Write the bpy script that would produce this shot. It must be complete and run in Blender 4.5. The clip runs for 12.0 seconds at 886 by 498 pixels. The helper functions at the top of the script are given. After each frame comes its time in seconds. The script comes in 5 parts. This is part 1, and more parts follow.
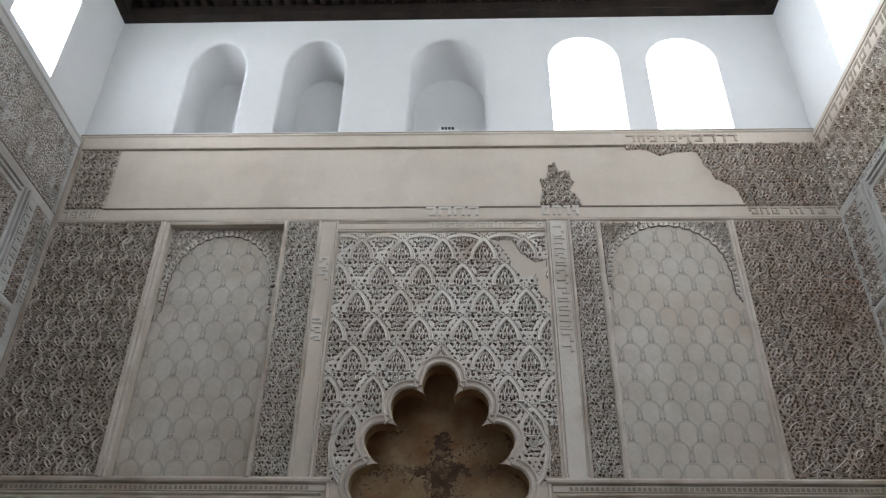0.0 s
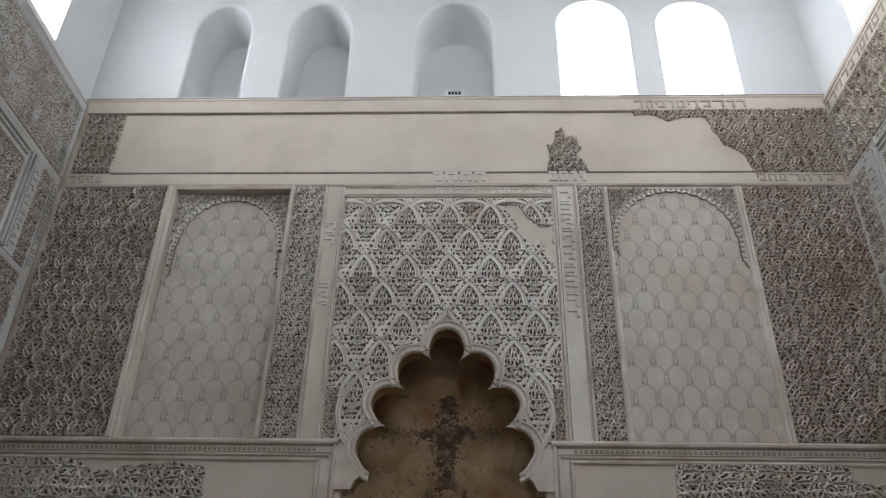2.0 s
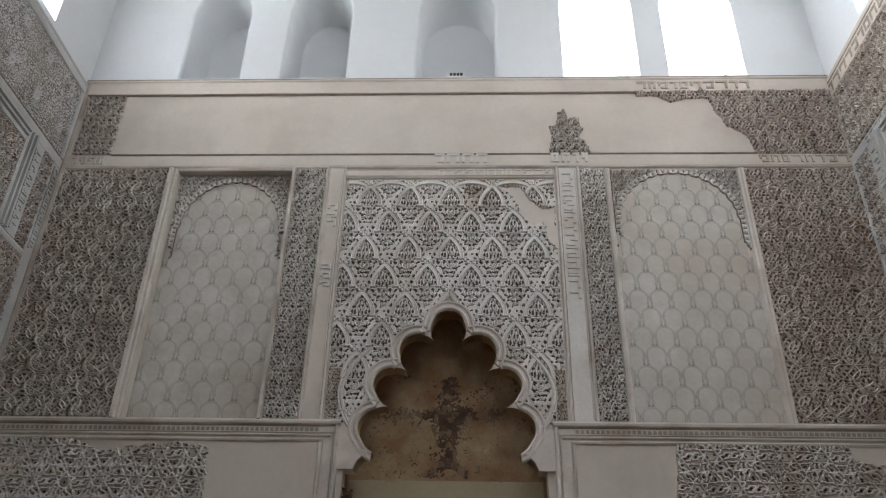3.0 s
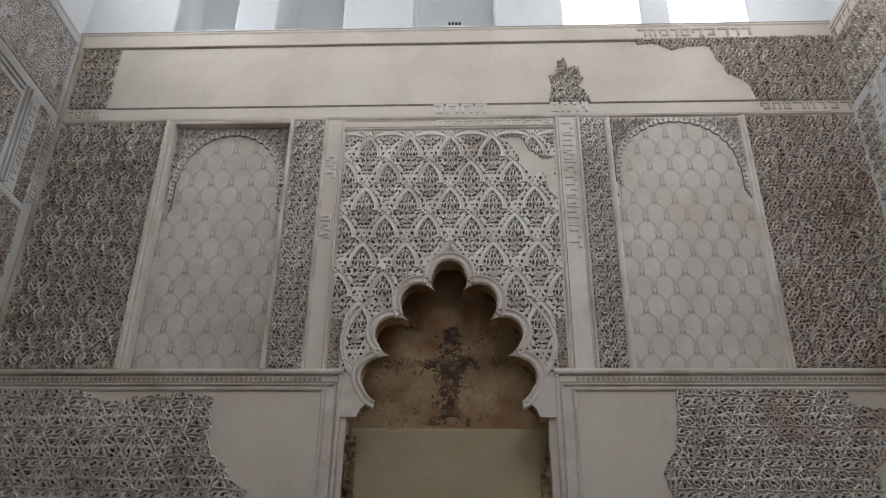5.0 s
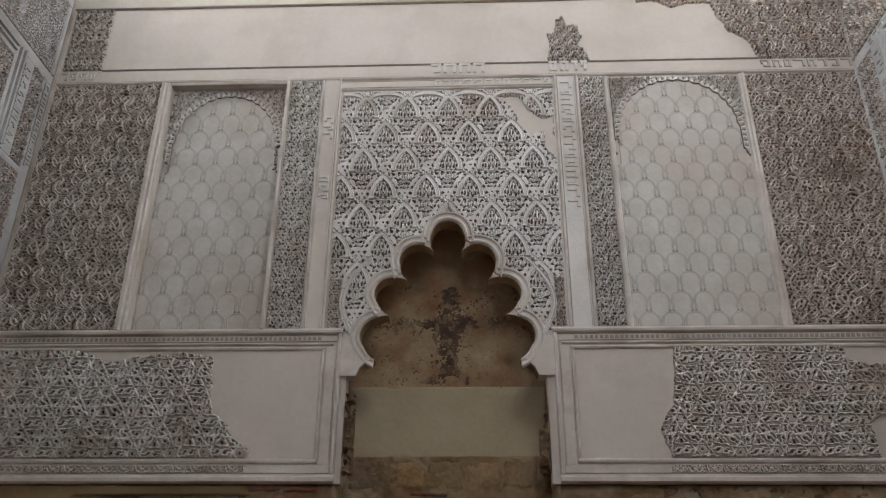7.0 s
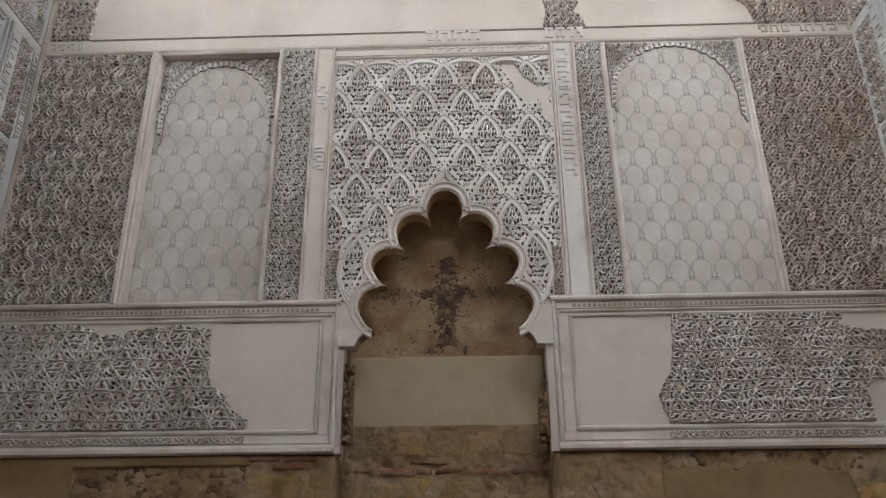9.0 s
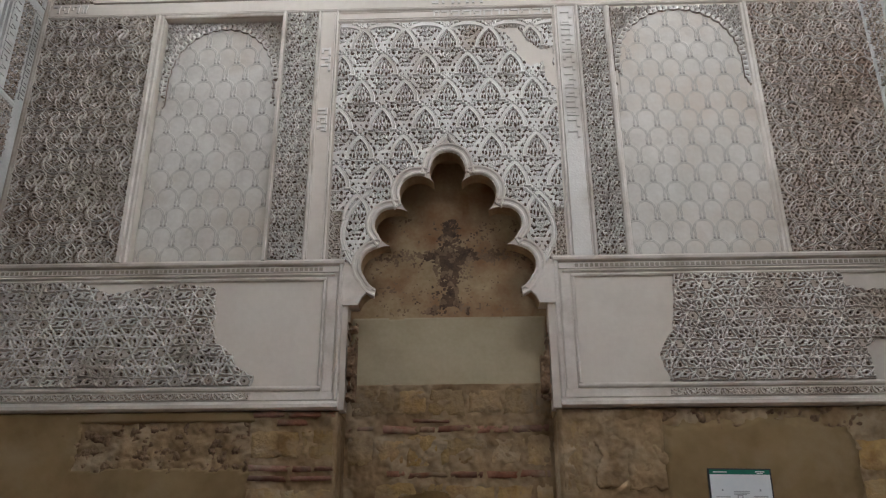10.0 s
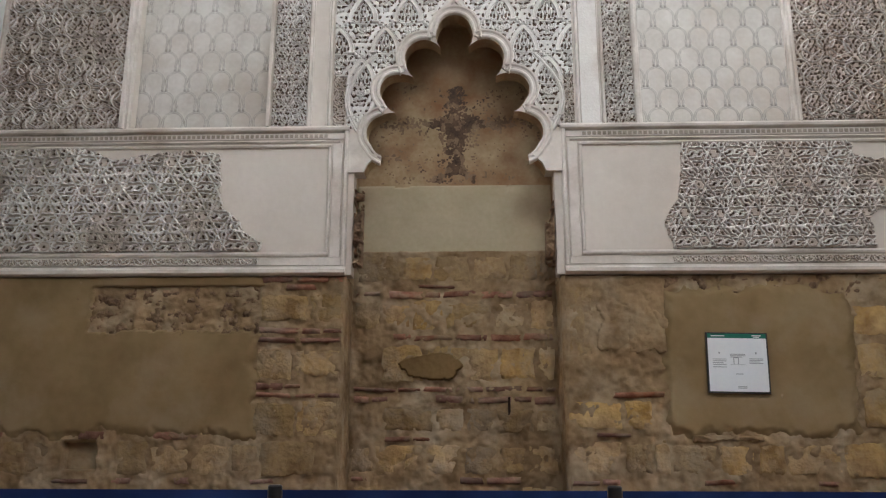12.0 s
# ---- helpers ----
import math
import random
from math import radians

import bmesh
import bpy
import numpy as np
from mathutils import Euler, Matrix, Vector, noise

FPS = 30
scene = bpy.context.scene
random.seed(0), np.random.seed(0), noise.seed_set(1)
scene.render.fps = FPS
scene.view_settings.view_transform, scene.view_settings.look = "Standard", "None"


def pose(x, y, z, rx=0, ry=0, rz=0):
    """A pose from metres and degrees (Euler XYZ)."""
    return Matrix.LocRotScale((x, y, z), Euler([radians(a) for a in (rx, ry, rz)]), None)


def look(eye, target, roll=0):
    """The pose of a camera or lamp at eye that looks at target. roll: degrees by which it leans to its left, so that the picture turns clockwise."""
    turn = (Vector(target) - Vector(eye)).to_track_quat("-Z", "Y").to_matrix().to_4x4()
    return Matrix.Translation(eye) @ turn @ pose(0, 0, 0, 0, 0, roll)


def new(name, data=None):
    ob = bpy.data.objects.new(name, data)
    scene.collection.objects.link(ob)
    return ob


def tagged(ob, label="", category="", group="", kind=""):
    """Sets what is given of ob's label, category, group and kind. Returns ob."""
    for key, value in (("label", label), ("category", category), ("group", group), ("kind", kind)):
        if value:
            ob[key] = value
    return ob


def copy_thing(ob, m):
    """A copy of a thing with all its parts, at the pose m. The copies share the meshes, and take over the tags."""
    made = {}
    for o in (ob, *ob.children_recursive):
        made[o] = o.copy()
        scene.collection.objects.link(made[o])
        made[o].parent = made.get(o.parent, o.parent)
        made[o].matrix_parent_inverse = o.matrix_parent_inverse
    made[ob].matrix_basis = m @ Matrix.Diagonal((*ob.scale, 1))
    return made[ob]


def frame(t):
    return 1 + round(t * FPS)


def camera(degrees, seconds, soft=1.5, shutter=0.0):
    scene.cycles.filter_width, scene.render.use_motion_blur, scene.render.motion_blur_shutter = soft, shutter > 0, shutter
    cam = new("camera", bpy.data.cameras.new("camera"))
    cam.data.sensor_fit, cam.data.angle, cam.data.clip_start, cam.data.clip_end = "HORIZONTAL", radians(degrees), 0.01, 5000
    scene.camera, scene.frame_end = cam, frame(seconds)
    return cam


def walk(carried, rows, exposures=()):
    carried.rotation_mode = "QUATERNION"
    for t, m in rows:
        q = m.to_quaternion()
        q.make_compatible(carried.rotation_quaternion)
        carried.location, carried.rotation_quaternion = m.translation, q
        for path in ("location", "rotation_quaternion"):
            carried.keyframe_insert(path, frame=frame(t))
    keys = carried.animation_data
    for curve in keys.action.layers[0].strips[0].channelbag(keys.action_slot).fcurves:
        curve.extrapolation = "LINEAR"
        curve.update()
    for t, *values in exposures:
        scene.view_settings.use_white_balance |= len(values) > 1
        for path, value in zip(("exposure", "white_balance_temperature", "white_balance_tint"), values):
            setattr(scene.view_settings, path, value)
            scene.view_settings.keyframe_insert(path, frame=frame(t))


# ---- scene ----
cam = camera(58.0, 12.0, soft=1.25)
PATH = [
    (0, (0.244, -5.604, 1.598), (0.18, -3.956, 2.729), 1.0),
    (0.5, (0.24, -5.604, 1.592), (0.174, -3.942, 2.703), 1.0),
    (1, (0.238, -5.604, 1.588), (0.168, -3.932, 2.682), 1.1),
    (1.5, (0.234, -5.598, 1.581), (0.161, -3.917, 2.662), 1.2),
    (2, (0.23, -5.596, 1.575), (0.154, -3.905, 2.639), 1.4),
    (2.5, (0.227, -5.591, 1.568), (0.148, -3.889, 2.616), 1.5),
    (4.5, (0.216, -5.553, 1.503), (0.139, -3.806, 2.472), 0.9),
    (5, (0.215, -5.546, 1.492), (0.138, -3.784, 2.436), 0.8),
    (5.5, (0.217, -5.538, 1.48), (0.14, -3.766, 2.405), 0.8),
    (6, (0.219, -5.53, 1.461), (0.141, -3.752, 2.373), 0.8),
    (6.5, (0.225, -5.523, 1.447), (0.145, -3.736, 2.341), 0.7),
    (7, (0.215, -5.52, 1.434), (0.141, -3.722, 2.307), 0.4),
    (9, (0.178, -5.497, 1.439), (0.122, -3.668, 2.245), -0.4),
    (9.5, (0.172, -5.476, 1.354), (0.114, -3.643, 2.152), -0.3),
    (10, (0.169, -5.452, 1.259), (0.107, -3.608, 2.031), -0.2),
    (10.5, (0.156, -5.437, 1.229), (0.093, -3.567, 1.938), -0.2),
    (11, (0.144, -5.43, 1.217), (0.08, -3.533, 1.846), -0.2),
    (11.5, (0.138, -5.43, 1.214), (0.073, -3.508, 1.761), -0.0),
    (12, (0.132, -5.437, 1.212), (0.064, -3.495, 1.687), 0.1),
]
walk(cam, [(t, look(eye, target, roll)) for t, eye, target, roll in PATH],
     exposures=[(0, 0.22, 6550, 10.5), (2.5, 0.20, 6600, 11.5), (4.5, 0.30, 6600, 12), (5.5, 0.36, 6650, 13), (6.5, 0.40, 6650, 13.5), (7, 0.45, 6650, 13.5), (9, 0.70, 6650, 13), (10, 0.76, 6550, 12), (10.5, 0.87, 6550, 12), (11.2, 1.06, 6600, 12), (12, 1.28, 6600, 12)])

# ---- world and light ----
from mathutils import geometry

world = bpy.data.worlds.new("sky")
scene.world = world
world.use_nodes = True
wn = world.node_tree
sky = wn.nodes.new("ShaderNodeTexSky")
sky.sky_type, sky.sun_disc = "NISHITA", False
sky.sun_elevation, sky.sun_rotation = radians(48), radians(150)
wn.links.new(sky.outputs[0], wn.nodes["Background"].inputs[0])
wn.nodes["Background"].inputs[1].default_value = 0.15

XL, XR = -3.45, 3.45          # side walls
YB = -6.37                    # wall behind the camera
ZC = 8.37                     # top of the white walls
WHITE_Y = 0.02                # face of the white wall above the stucco


def window_lamp(name, eye, target, w, h, power):
    data = bpy.data.lights.new(name, "AREA")
    data.shape, data.size, data.size_y, data.energy = "RECTANGLE", w, h, power
    data.color = (0.865, 0.94, 1.0)
    ob = new(name, data)
    ob.matrix_world = look(eye, target)
    return ob


SIDE_WINDOWS = [-1.10, -2.75, -4.35]     # centres along the side walls; the last two are unseen, added at like spacing
# unseen openings in the back wall, added rightwards to brighten that side
ADDED_OPENINGS = [0.7, 2.3]
LAMP_FRONT, LAMP_SOUTH, LAMP_NORTH, LAMP_BACK = 80, 60, 24, 40
for x in (1.42, 2.40):
    window_lamp("window_light", (x, 0.74, 7.45), (x, -1, 7.2), 0.72, 1.3, LAMP_FRONT)
for y in SIDE_WINDOWS:
    window_lamp("window_light", (XL - 0.74, y, 7.45), (XL + 1, y, 7.2), 0.72, 1.3, LAMP_SOUTH)
    window_lamp("window_light", (XR + 0.74, y, 7.45), (XR - 1, y, 7.2), 0.72, 1.3, LAMP_NORTH)
# added lamps behind the view, one in each back opening
for x in ADDED_OPENINGS:
    window_lamp("window_light", (x, YB - 0.56, 7.3), (x, YB + 2, 7.0), 0.9, 1.5, LAMP_BACK)


# ---- materials ----
def material(name, low, high, rough=0.85, scale=2.5, fine=60.0, bump=0.15, deep=0.01, stain=None, stain_scale=1.1, stain_cut=0.55,
             spec=0.25, metal=0.0, island=0.0, random_value=0.0, fine_mix=0.35):
    """Two tones mixed by noise at two scales, a third tone in stains, and a fine bump."""
    m = bpy.data.materials.new(name)
    m.use_nodes = True
    nt = m.node_tree
    n, link = nt.nodes, nt.links.new
    b = n["Principled BSDF"]
    geo = n.new("ShaderNodeNewGeometry")
    big, small = n.new("ShaderNodeTexNoise"), n.new("ShaderNodeTexNoise")
    for tex, sc, det in ((big, scale, 5), (small, fine, 4)):
        tex.inputs["Scale"].default_value, tex.inputs["Detail"].default_value = sc, det
        link(geo.outputs["Position"], tex.inputs["Vector"])
    add = n.new("ShaderNodeMix")
    add.inputs[0].default_value = fine_mix
    link(big.outputs[0], add.inputs[2])
    link(small.outputs[0], add.inputs[3])
    ramp = n.new("ShaderNodeValToRGB")
    ramp.color_ramp.elements[0].position, ramp.color_ramp.elements[1].position = 0.36, 0.64
    ramp.color_ramp.elements[0].color, ramp.color_ramp.elements[1].color = (*low, 1), (*high, 1)
    link(add.outputs[0], ramp.inputs[0])
    colour = ramp.outputs[0]
    if stain:
        tex = n.new("ShaderNodeTexNoise")
        tex.inputs["Scale"].default_value, tex.inputs["Detail"].default_value = stain_scale, 7
        tex.inputs["Roughness"].default_value = 0.6
        link(geo.outputs["Position"], tex.inputs["Vector"])
        cut = n.new("ShaderNodeMapRange")
        cut.inputs[1].default_value, cut.inputs[2].default_value = stain_cut - 0.1, stain_cut + 0.14
        link(tex.outputs[0], cut.inputs[0])
        mix = n.new("ShaderNodeMix")
        mix.data_type = "RGBA"
        mix.inputs["B"].default_value = (*stain, 1)
        link(cut.outputs[0], mix.inputs["Factor"])
        link(colour, mix.inputs["A"])
        colour = mix.outputs["Result"]
    if random_value:
        info, hsv, rng = n.new("ShaderNodeObjectInfo"), n.new("ShaderNodeHueSaturation"), n.new("ShaderNodeMapRange")
        rng.inputs[3].default_value, rng.inputs[4].default_value = 1 - random_value, 1 + random_value
        link(info.outputs["Random"], rng.inputs[0])
        link(rng.outputs[0], hsv.inputs["Value"])
        sat = n.new("ShaderNodeTexNoise")
        sat.inputs["Scale"].default_value = 1.7
        link(geo.outputs["Position"], sat.inputs["Vector"])
        sat_range = n.new("ShaderNodeMapRange")
        sat_range.inputs[1].default_value, sat_range.inputs[2].default_value = 0.3, 0.7
        sat_range.inputs[3].default_value, sat_range.inputs[4].default_value = 0.65, 1.05
        link(sat.outputs[0], sat_range.inputs[0])
        link(sat_range.outputs[0], hsv.inputs["Saturation"])
        link(colour, hsv.inputs["Color"])
        colour = hsv.outputs[0]
    link(colour, b.inputs["Base Color"])
    b.inputs["Roughness"].default_value, b.inputs["Metallic"].default_value = rough, metal
    b.inputs["Specular IOR Level"].default_value = spec
    if bump:
        bm = n.new("ShaderNodeBump")
        bm.inputs["Strength"].default_value, bm.inputs["Distance"].default_value = bump, deep
        link(small.outputs[0], bm.inputs["Height"])
        link(bm.outputs[0], b.inputs["Normal"])
    return m


STUCCO = material("carved_stucco", (0.66, 0.61, 0.555), (0.78, 0.74, 0.69), stain=(0.36, 0.27, 0.20), stain_cut=0.60)
# GROUND, GROUND_PALE: shade in the carving's pits and recesses, put into their colour
GROUND = material("dark_pit_shade", (0.14, 0.095, 0.068), (0.25, 0.18, 0.135), scale=5, fine=40, bump=0.1)
GROUND_PALE = material("pale_recess_shade", (0.25, 0.205, 0.16), (0.39, 0.33, 0.275), scale=5, fine=40, bump=0.1)
GROUND_LIGHT = material("light_leaf_ground", (0.66, 0.615, 0.565), (0.78, 0.74, 0.69), scale=5, fine=40, bump=0.2, stain=(0.36, 0.26, 0.19), stain_cut=0.62, stain_scale=1.6)
GROUND_RED = material("red_stained_ground", (0.47, 0.38, 0.315), (0.62, 0.53, 0.46), scale=5, fine=40, bump=0.2, stain=(0.36, 0.23, 0.165), stain_cut=0.60, stain_scale=1.7)
STUCCO_AGED = material("aged_stucco", (0.64, 0.60, 0.55), (0.78, 0.74, 0.69), stain=(0.40, 0.32, 0.25), stain_cut=0.57, stain_scale=1.8)
GROUND_BROWN = material("brown_leaf_ground", (0.46, 0.39, 0.33), (0.61, 0.54, 0.47), scale=5, fine=40, bump=0.2, stain=(0.36, 0.26, 0.20), stain_cut=0.60, stain_scale=2.0)
STUCCO_BROWN = material("stained_stucco", (0.50, 0.43, 0.36), (0.66, 0.60, 0.53), stain=(0.34, 0.24, 0.17), stain_cut=0.56, stain_scale=1.6)
STUCCO_GREY = material("grey_stucco", (0.50, 0.49, 0.47), (0.64, 0.63, 0.61), stain=(0.33, 0.30, 0.27), stain_cut=0.56)
SCALES = material("scale_plaster", (0.545, 0.497, 0.445), (0.675, 0.632, 0.58), stain=(0.50, 0.42, 0.34), stain_cut=0.56, scale=4, fine=35, bump=0.08)
SCALES_WARM = material("warm_scale_plaster", (0.57, 0.52, 0.46), (0.69, 0.645, 0.59), stain=(0.56, 0.45, 0.36), stain_cut=0.57, scale=4, fine=35, bump=0.08)
PLAIN = material("smooth_plaster", (0.64, 0.56, 0.485), (0.70, 0.625, 0.55), scale=1.2, fine=25, bump=0.07, stain=(0.57, 0.50, 0.43), stain_cut=0.60, stain_scale=1.7)
WHITE = material("whitewash", (0.78, 0.79, 0.80), (0.82, 0.83, 0.84), scale=1.0, fine=18, bump=0.05)
TRIM = material("stucco_trim", (0.63, 0.56, 0.495), (0.735, 0.665, 0.60), scale=3, fine=50, bump=0.15, stain=(0.46, 0.39, 0.32), stain_cut=0.58, stain_scale=2.2)
EARTH = material("earth_plaster", (0.215, 0.140, 0.062), (0.295, 0.200, 0.098), scale=2.4, fine=14, bump=0.2, fine_mix=0.25, stain=(0.33, 0.245, 0.145), stain_cut=0.62, stain_scale=1.8)
EARTH_DARK = material("ochre_patch", (0.165, 0.095, 0.034), (0.235, 0.145, 0.058), scale=4, fine=40, bump=0.2)
MORTAR = material("lime_mortar", (0.195, 0.118, 0.056), (0.375, 0.252, 0.136), scale=4, fine=22, bump=0.5, deep=0.015, fine_mix=0.3, stain=(0.43, 0.335, 0.225), stain_cut=0.56, stain_scale=2.6)
STONE = material("sandstone", (0.235, 0.124, 0.033), (0.46, 0.28, 0.085), scale=6, fine=28, bump=0.6, deep=0.02, fine_mix=0.28, random_value=0.30, stain=(0.38, 0.285, 0.18), stain_cut=0.57, stain_scale=3.4)
BRICK = material("red_brick", (0.20, 0.072, 0.036), (0.35, 0.150, 0.082), scale=9, fine=45, bump=0.5, deep=0.01, fine_mix=0.35, random_value=0.35, stain=(0.30, 0.21, 0.125), stain_cut=0.57, stain_scale=6.0)
RUBBLE = material("rough_render", (0.115, 0.066, 0.038), (0.31, 0.20, 0.115), scale=9, fine=40, bump=0.8, deep=0.02, fine_mix=0.5)
NICHE = material("niche_plaster", (0.34, 0.235, 0.13), (0.49, 0.365, 0.22), scale=3, fine=35, bump=0.2, stain=(0.27, 0.13, 0.06), stain_cut=0.52, stain_scale=2.4)
NICHE_GREY = material("niche_patch_plaster", (0.44, 0.36, 0.235), (0.51, 0.43, 0.295), scale=2, fine=30, bump=0.06)
CROSS_FADED = material("thin_faded_paint", (0.16, 0.10, 0.06), (0.30, 0.20, 0.125), scale=14, fine=60, bump=0.1)
CROSS = material("faded_paint", (0.065, 0.04, 0.028), (0.17, 0.105, 0.065), scale=14, fine=60, bump=0.1)
WOOD = material("dark_timber", (0.012, 0.008, 0.007), (0.035, 0.024, 0.018), scale=5, fine=60, bump=0.4, rough=0.7)
FLOOR = material("terracotta", (0.25, 0.10, 0.055), (0.36, 0.17, 0.10), scale=4, fine=50, bump=0.2, rough=0.6)
BLACK = material("black_metal", (0.015, 0.015, 0.016), (0.03, 0.03, 0.03), rough=0.3, spec=0.5, bump=0)
SLOT_SHADE = material("slot_shade", (0.02, 0.012, 0.008), (0.06, 0.03, 0.018), rough=0.9, spec=0.1, bump=0.2)
BLUE = material("blue_webbing", (0.008, 0.022, 0.10), (0.012, 0.035, 0.14), fine=300, bump=0.3)
SKYLIGHT = bpy.data.materials.new("daylight")
SKYLIGHT.use_nodes = True
SKYLIGHT.node_tree.nodes["Principled BSDF"].inputs["Base Color"].default_value = (0.9, 0.9, 0.9, 1)
SKYLIGHT.node_tree.nodes["Principled BSDF"].inputs["Emission Color"].default_value = (0.95, 0.98, 1.0, 1)
SKYLIGHT.node_tree.nodes["Principled BSDF"].inputs["Emission Strength"].default_value = 5.0
LINE = material("brown_line", (0.29, 0.24, 0.19), (0.45, 0.39, 0.325), scale=9, fine=60, bump=0.1)
LINE_PALE = material("pale_line", (0.35, 0.315, 0.275), (0.50, 0.465, 0.42), scale=9, fine=60, bump=0.1)
PAPER = material("white_card", (0.74, 0.76, 0.78), (0.80, 0.81, 0.82), rough=0.5, bump=0)
GREEN = material("green_print", (0.01, 0.13, 0.09), (0.015, 0.17, 0.12), rough=0.5, bump=0)
PRINT = material("grey_print", (0.30, 0.32, 0.33), (0.36, 0.37, 0.38), rough=0.5, bump=0)


# ---- mesh helpers ----
def link_mesh(name, verts, faces, mat, parent=None, label="", smooth=False):
    me = bpy.data.meshes.new(name)
    me.from_pydata(verts, [], faces)
    me.materials.append(mat)
    if smooth:
        me.polygons.foreach_set("use_smooth", [True] * len(me.polygons))
    ob = new(name, me)
    ob.parent = parent
    if label:
        ob["label"] = label
    return ob


def from_bm(name, bm, mat, parent=None, label="", smooth=False):
    me = bpy.data.meshes.new(name)
    bmesh.ops.recalc_face_normals(bm, faces=bm.faces)
    bm.to_mesh(me)
    bm.free()
    me.materials.append(mat)
    if smooth:
        me.polygons.foreach_set("use_smooth", [True] * len(me.polygons))
    ob = new(name, me)
    ob.parent = parent
    if label:
        ob["label"] = label
    return ob


def add_box(bm, x0, x1, y0, y1, z0, z1, bevel=0.0):
    vs = [bm.verts.new(p) for p in ((x0, y0, z0), (x1, y0, z0), (x1, y1, z0), (x0, y1, z0), (x0, y0, z1), (x1, y0, z1), (x1, y1, z1), (x0, y1, z1))]
    fs = [bm.faces.new([vs[i] for i in f]) for f in ((0, 1, 5, 4), (1, 2, 6, 5), (2, 3, 7, 6), (3, 0, 4, 7), (4, 5, 6, 7), (3, 2, 1, 0))]
    if bevel:
        edges = list({e for f in fs for e in f.edges})
        bmesh.ops.bevel(bm, geom=edges, offset=bevel, segments=2, affect="EDGES", profile=0.6)


def box(name, x0, x1, y0, y1, z0, z1, mat, parent=None, bevel=0.0, label=""):
    bm = bmesh.new()
    add_box(bm, x0, x1, y0, y1, z0, z1, bevel)
    return from_bm(name, bm, mat, parent, label)


# A face plan maps (u, v, height) to the room: west wall, and the two side walls.
def to_west(u, v, h):
    return u, -h, v


def to_south(u, v, h):
    return XL + h, -u, v


def to_north(u, v, h):
    return XR - h, -u, v


def plate(name, loops, y0, y1, mat, parent=None, plan=to_west, label=""):
    """A wall of a given outline with holes, from depth y0 to y1 behind the face."""
    vecs = [[Vector((u, v, 0)) for u, v in loop] for loop in loops]
    tris = geometry.tessellate_polygon(vecs)
    flat = [p for loop in loops for p in loop]
    n = len(flat)
    verts = [plan(u, v, -y0) for u, v in flat] + [plan(u, v, -y1) for u, v in flat]
    faces = [tuple(t) for t in tris] + [tuple(i + n for i in reversed(t)) for t in tris]
    k = 0
    for loop in loops:
        m = len(loop)
        faces += [(k + i, k + (i + 1) % m, n + k + (i + 1) % m, n + k + i) for i in range(m)]
        k += m
    bm = bmesh.new()
    bv = [bm.verts.new(p) for p in verts]
    for f in faces:
        try:
            bm.faces.new([bv[i] for i in f])
        except ValueError:
            pass
    return from_bm(name, bm, mat, parent, label)


def lattice_noise(u, v, size, seed):
    """Smooth value noise between -1 and 1 on arrays."""
    table = np.random.RandomState(seed).uniform(-1, 1, (64, 64))
    a, b = u / size + 100.5, v / size + 100.5
    i, j = np.floor(a).astype(int), np.floor(b).astype(int)
    f, g = a - i, b - j
    f, g = f * f * (3 - 2 * f), g * g * (3 - 2 * g)
    t = lambda p, q: table[p % 64, q % 64]
    return (t(i, j) * (1 - f) + t(i + 1, j) * f) * (1 - g) + (t(i, j + 1) * (1 - f) + t(i + 1, j + 1) * f) * g


def rough_noise(u, v, size, seed):
    return 0.55 * lattice_noise(u, v, size, seed) + 0.3 * lattice_noise(u, v, size / 2.3, seed + 1) + 0.15 * lattice_noise(u, v, size / 5.1, seed + 2)


def inside(u, v, outline):
    """Which points lie inside an outline."""
    hit = np.zeros(u.shape, bool)
    n = len(outline)
    for k in range(n):
        (x0, y0), (x1, y1) = outline[k], outline[(k + 1) % n]
        if y0 == y1:
            continue
        cross = ((y0 > v) != (y1 > v)) & (u < (x1 - x0) * (v - y0) / (y1 - y0) + x0)
        hit ^= cross
    return hit


FIELDS = {}      # carved height functions: their pattern and the level of its flat ground


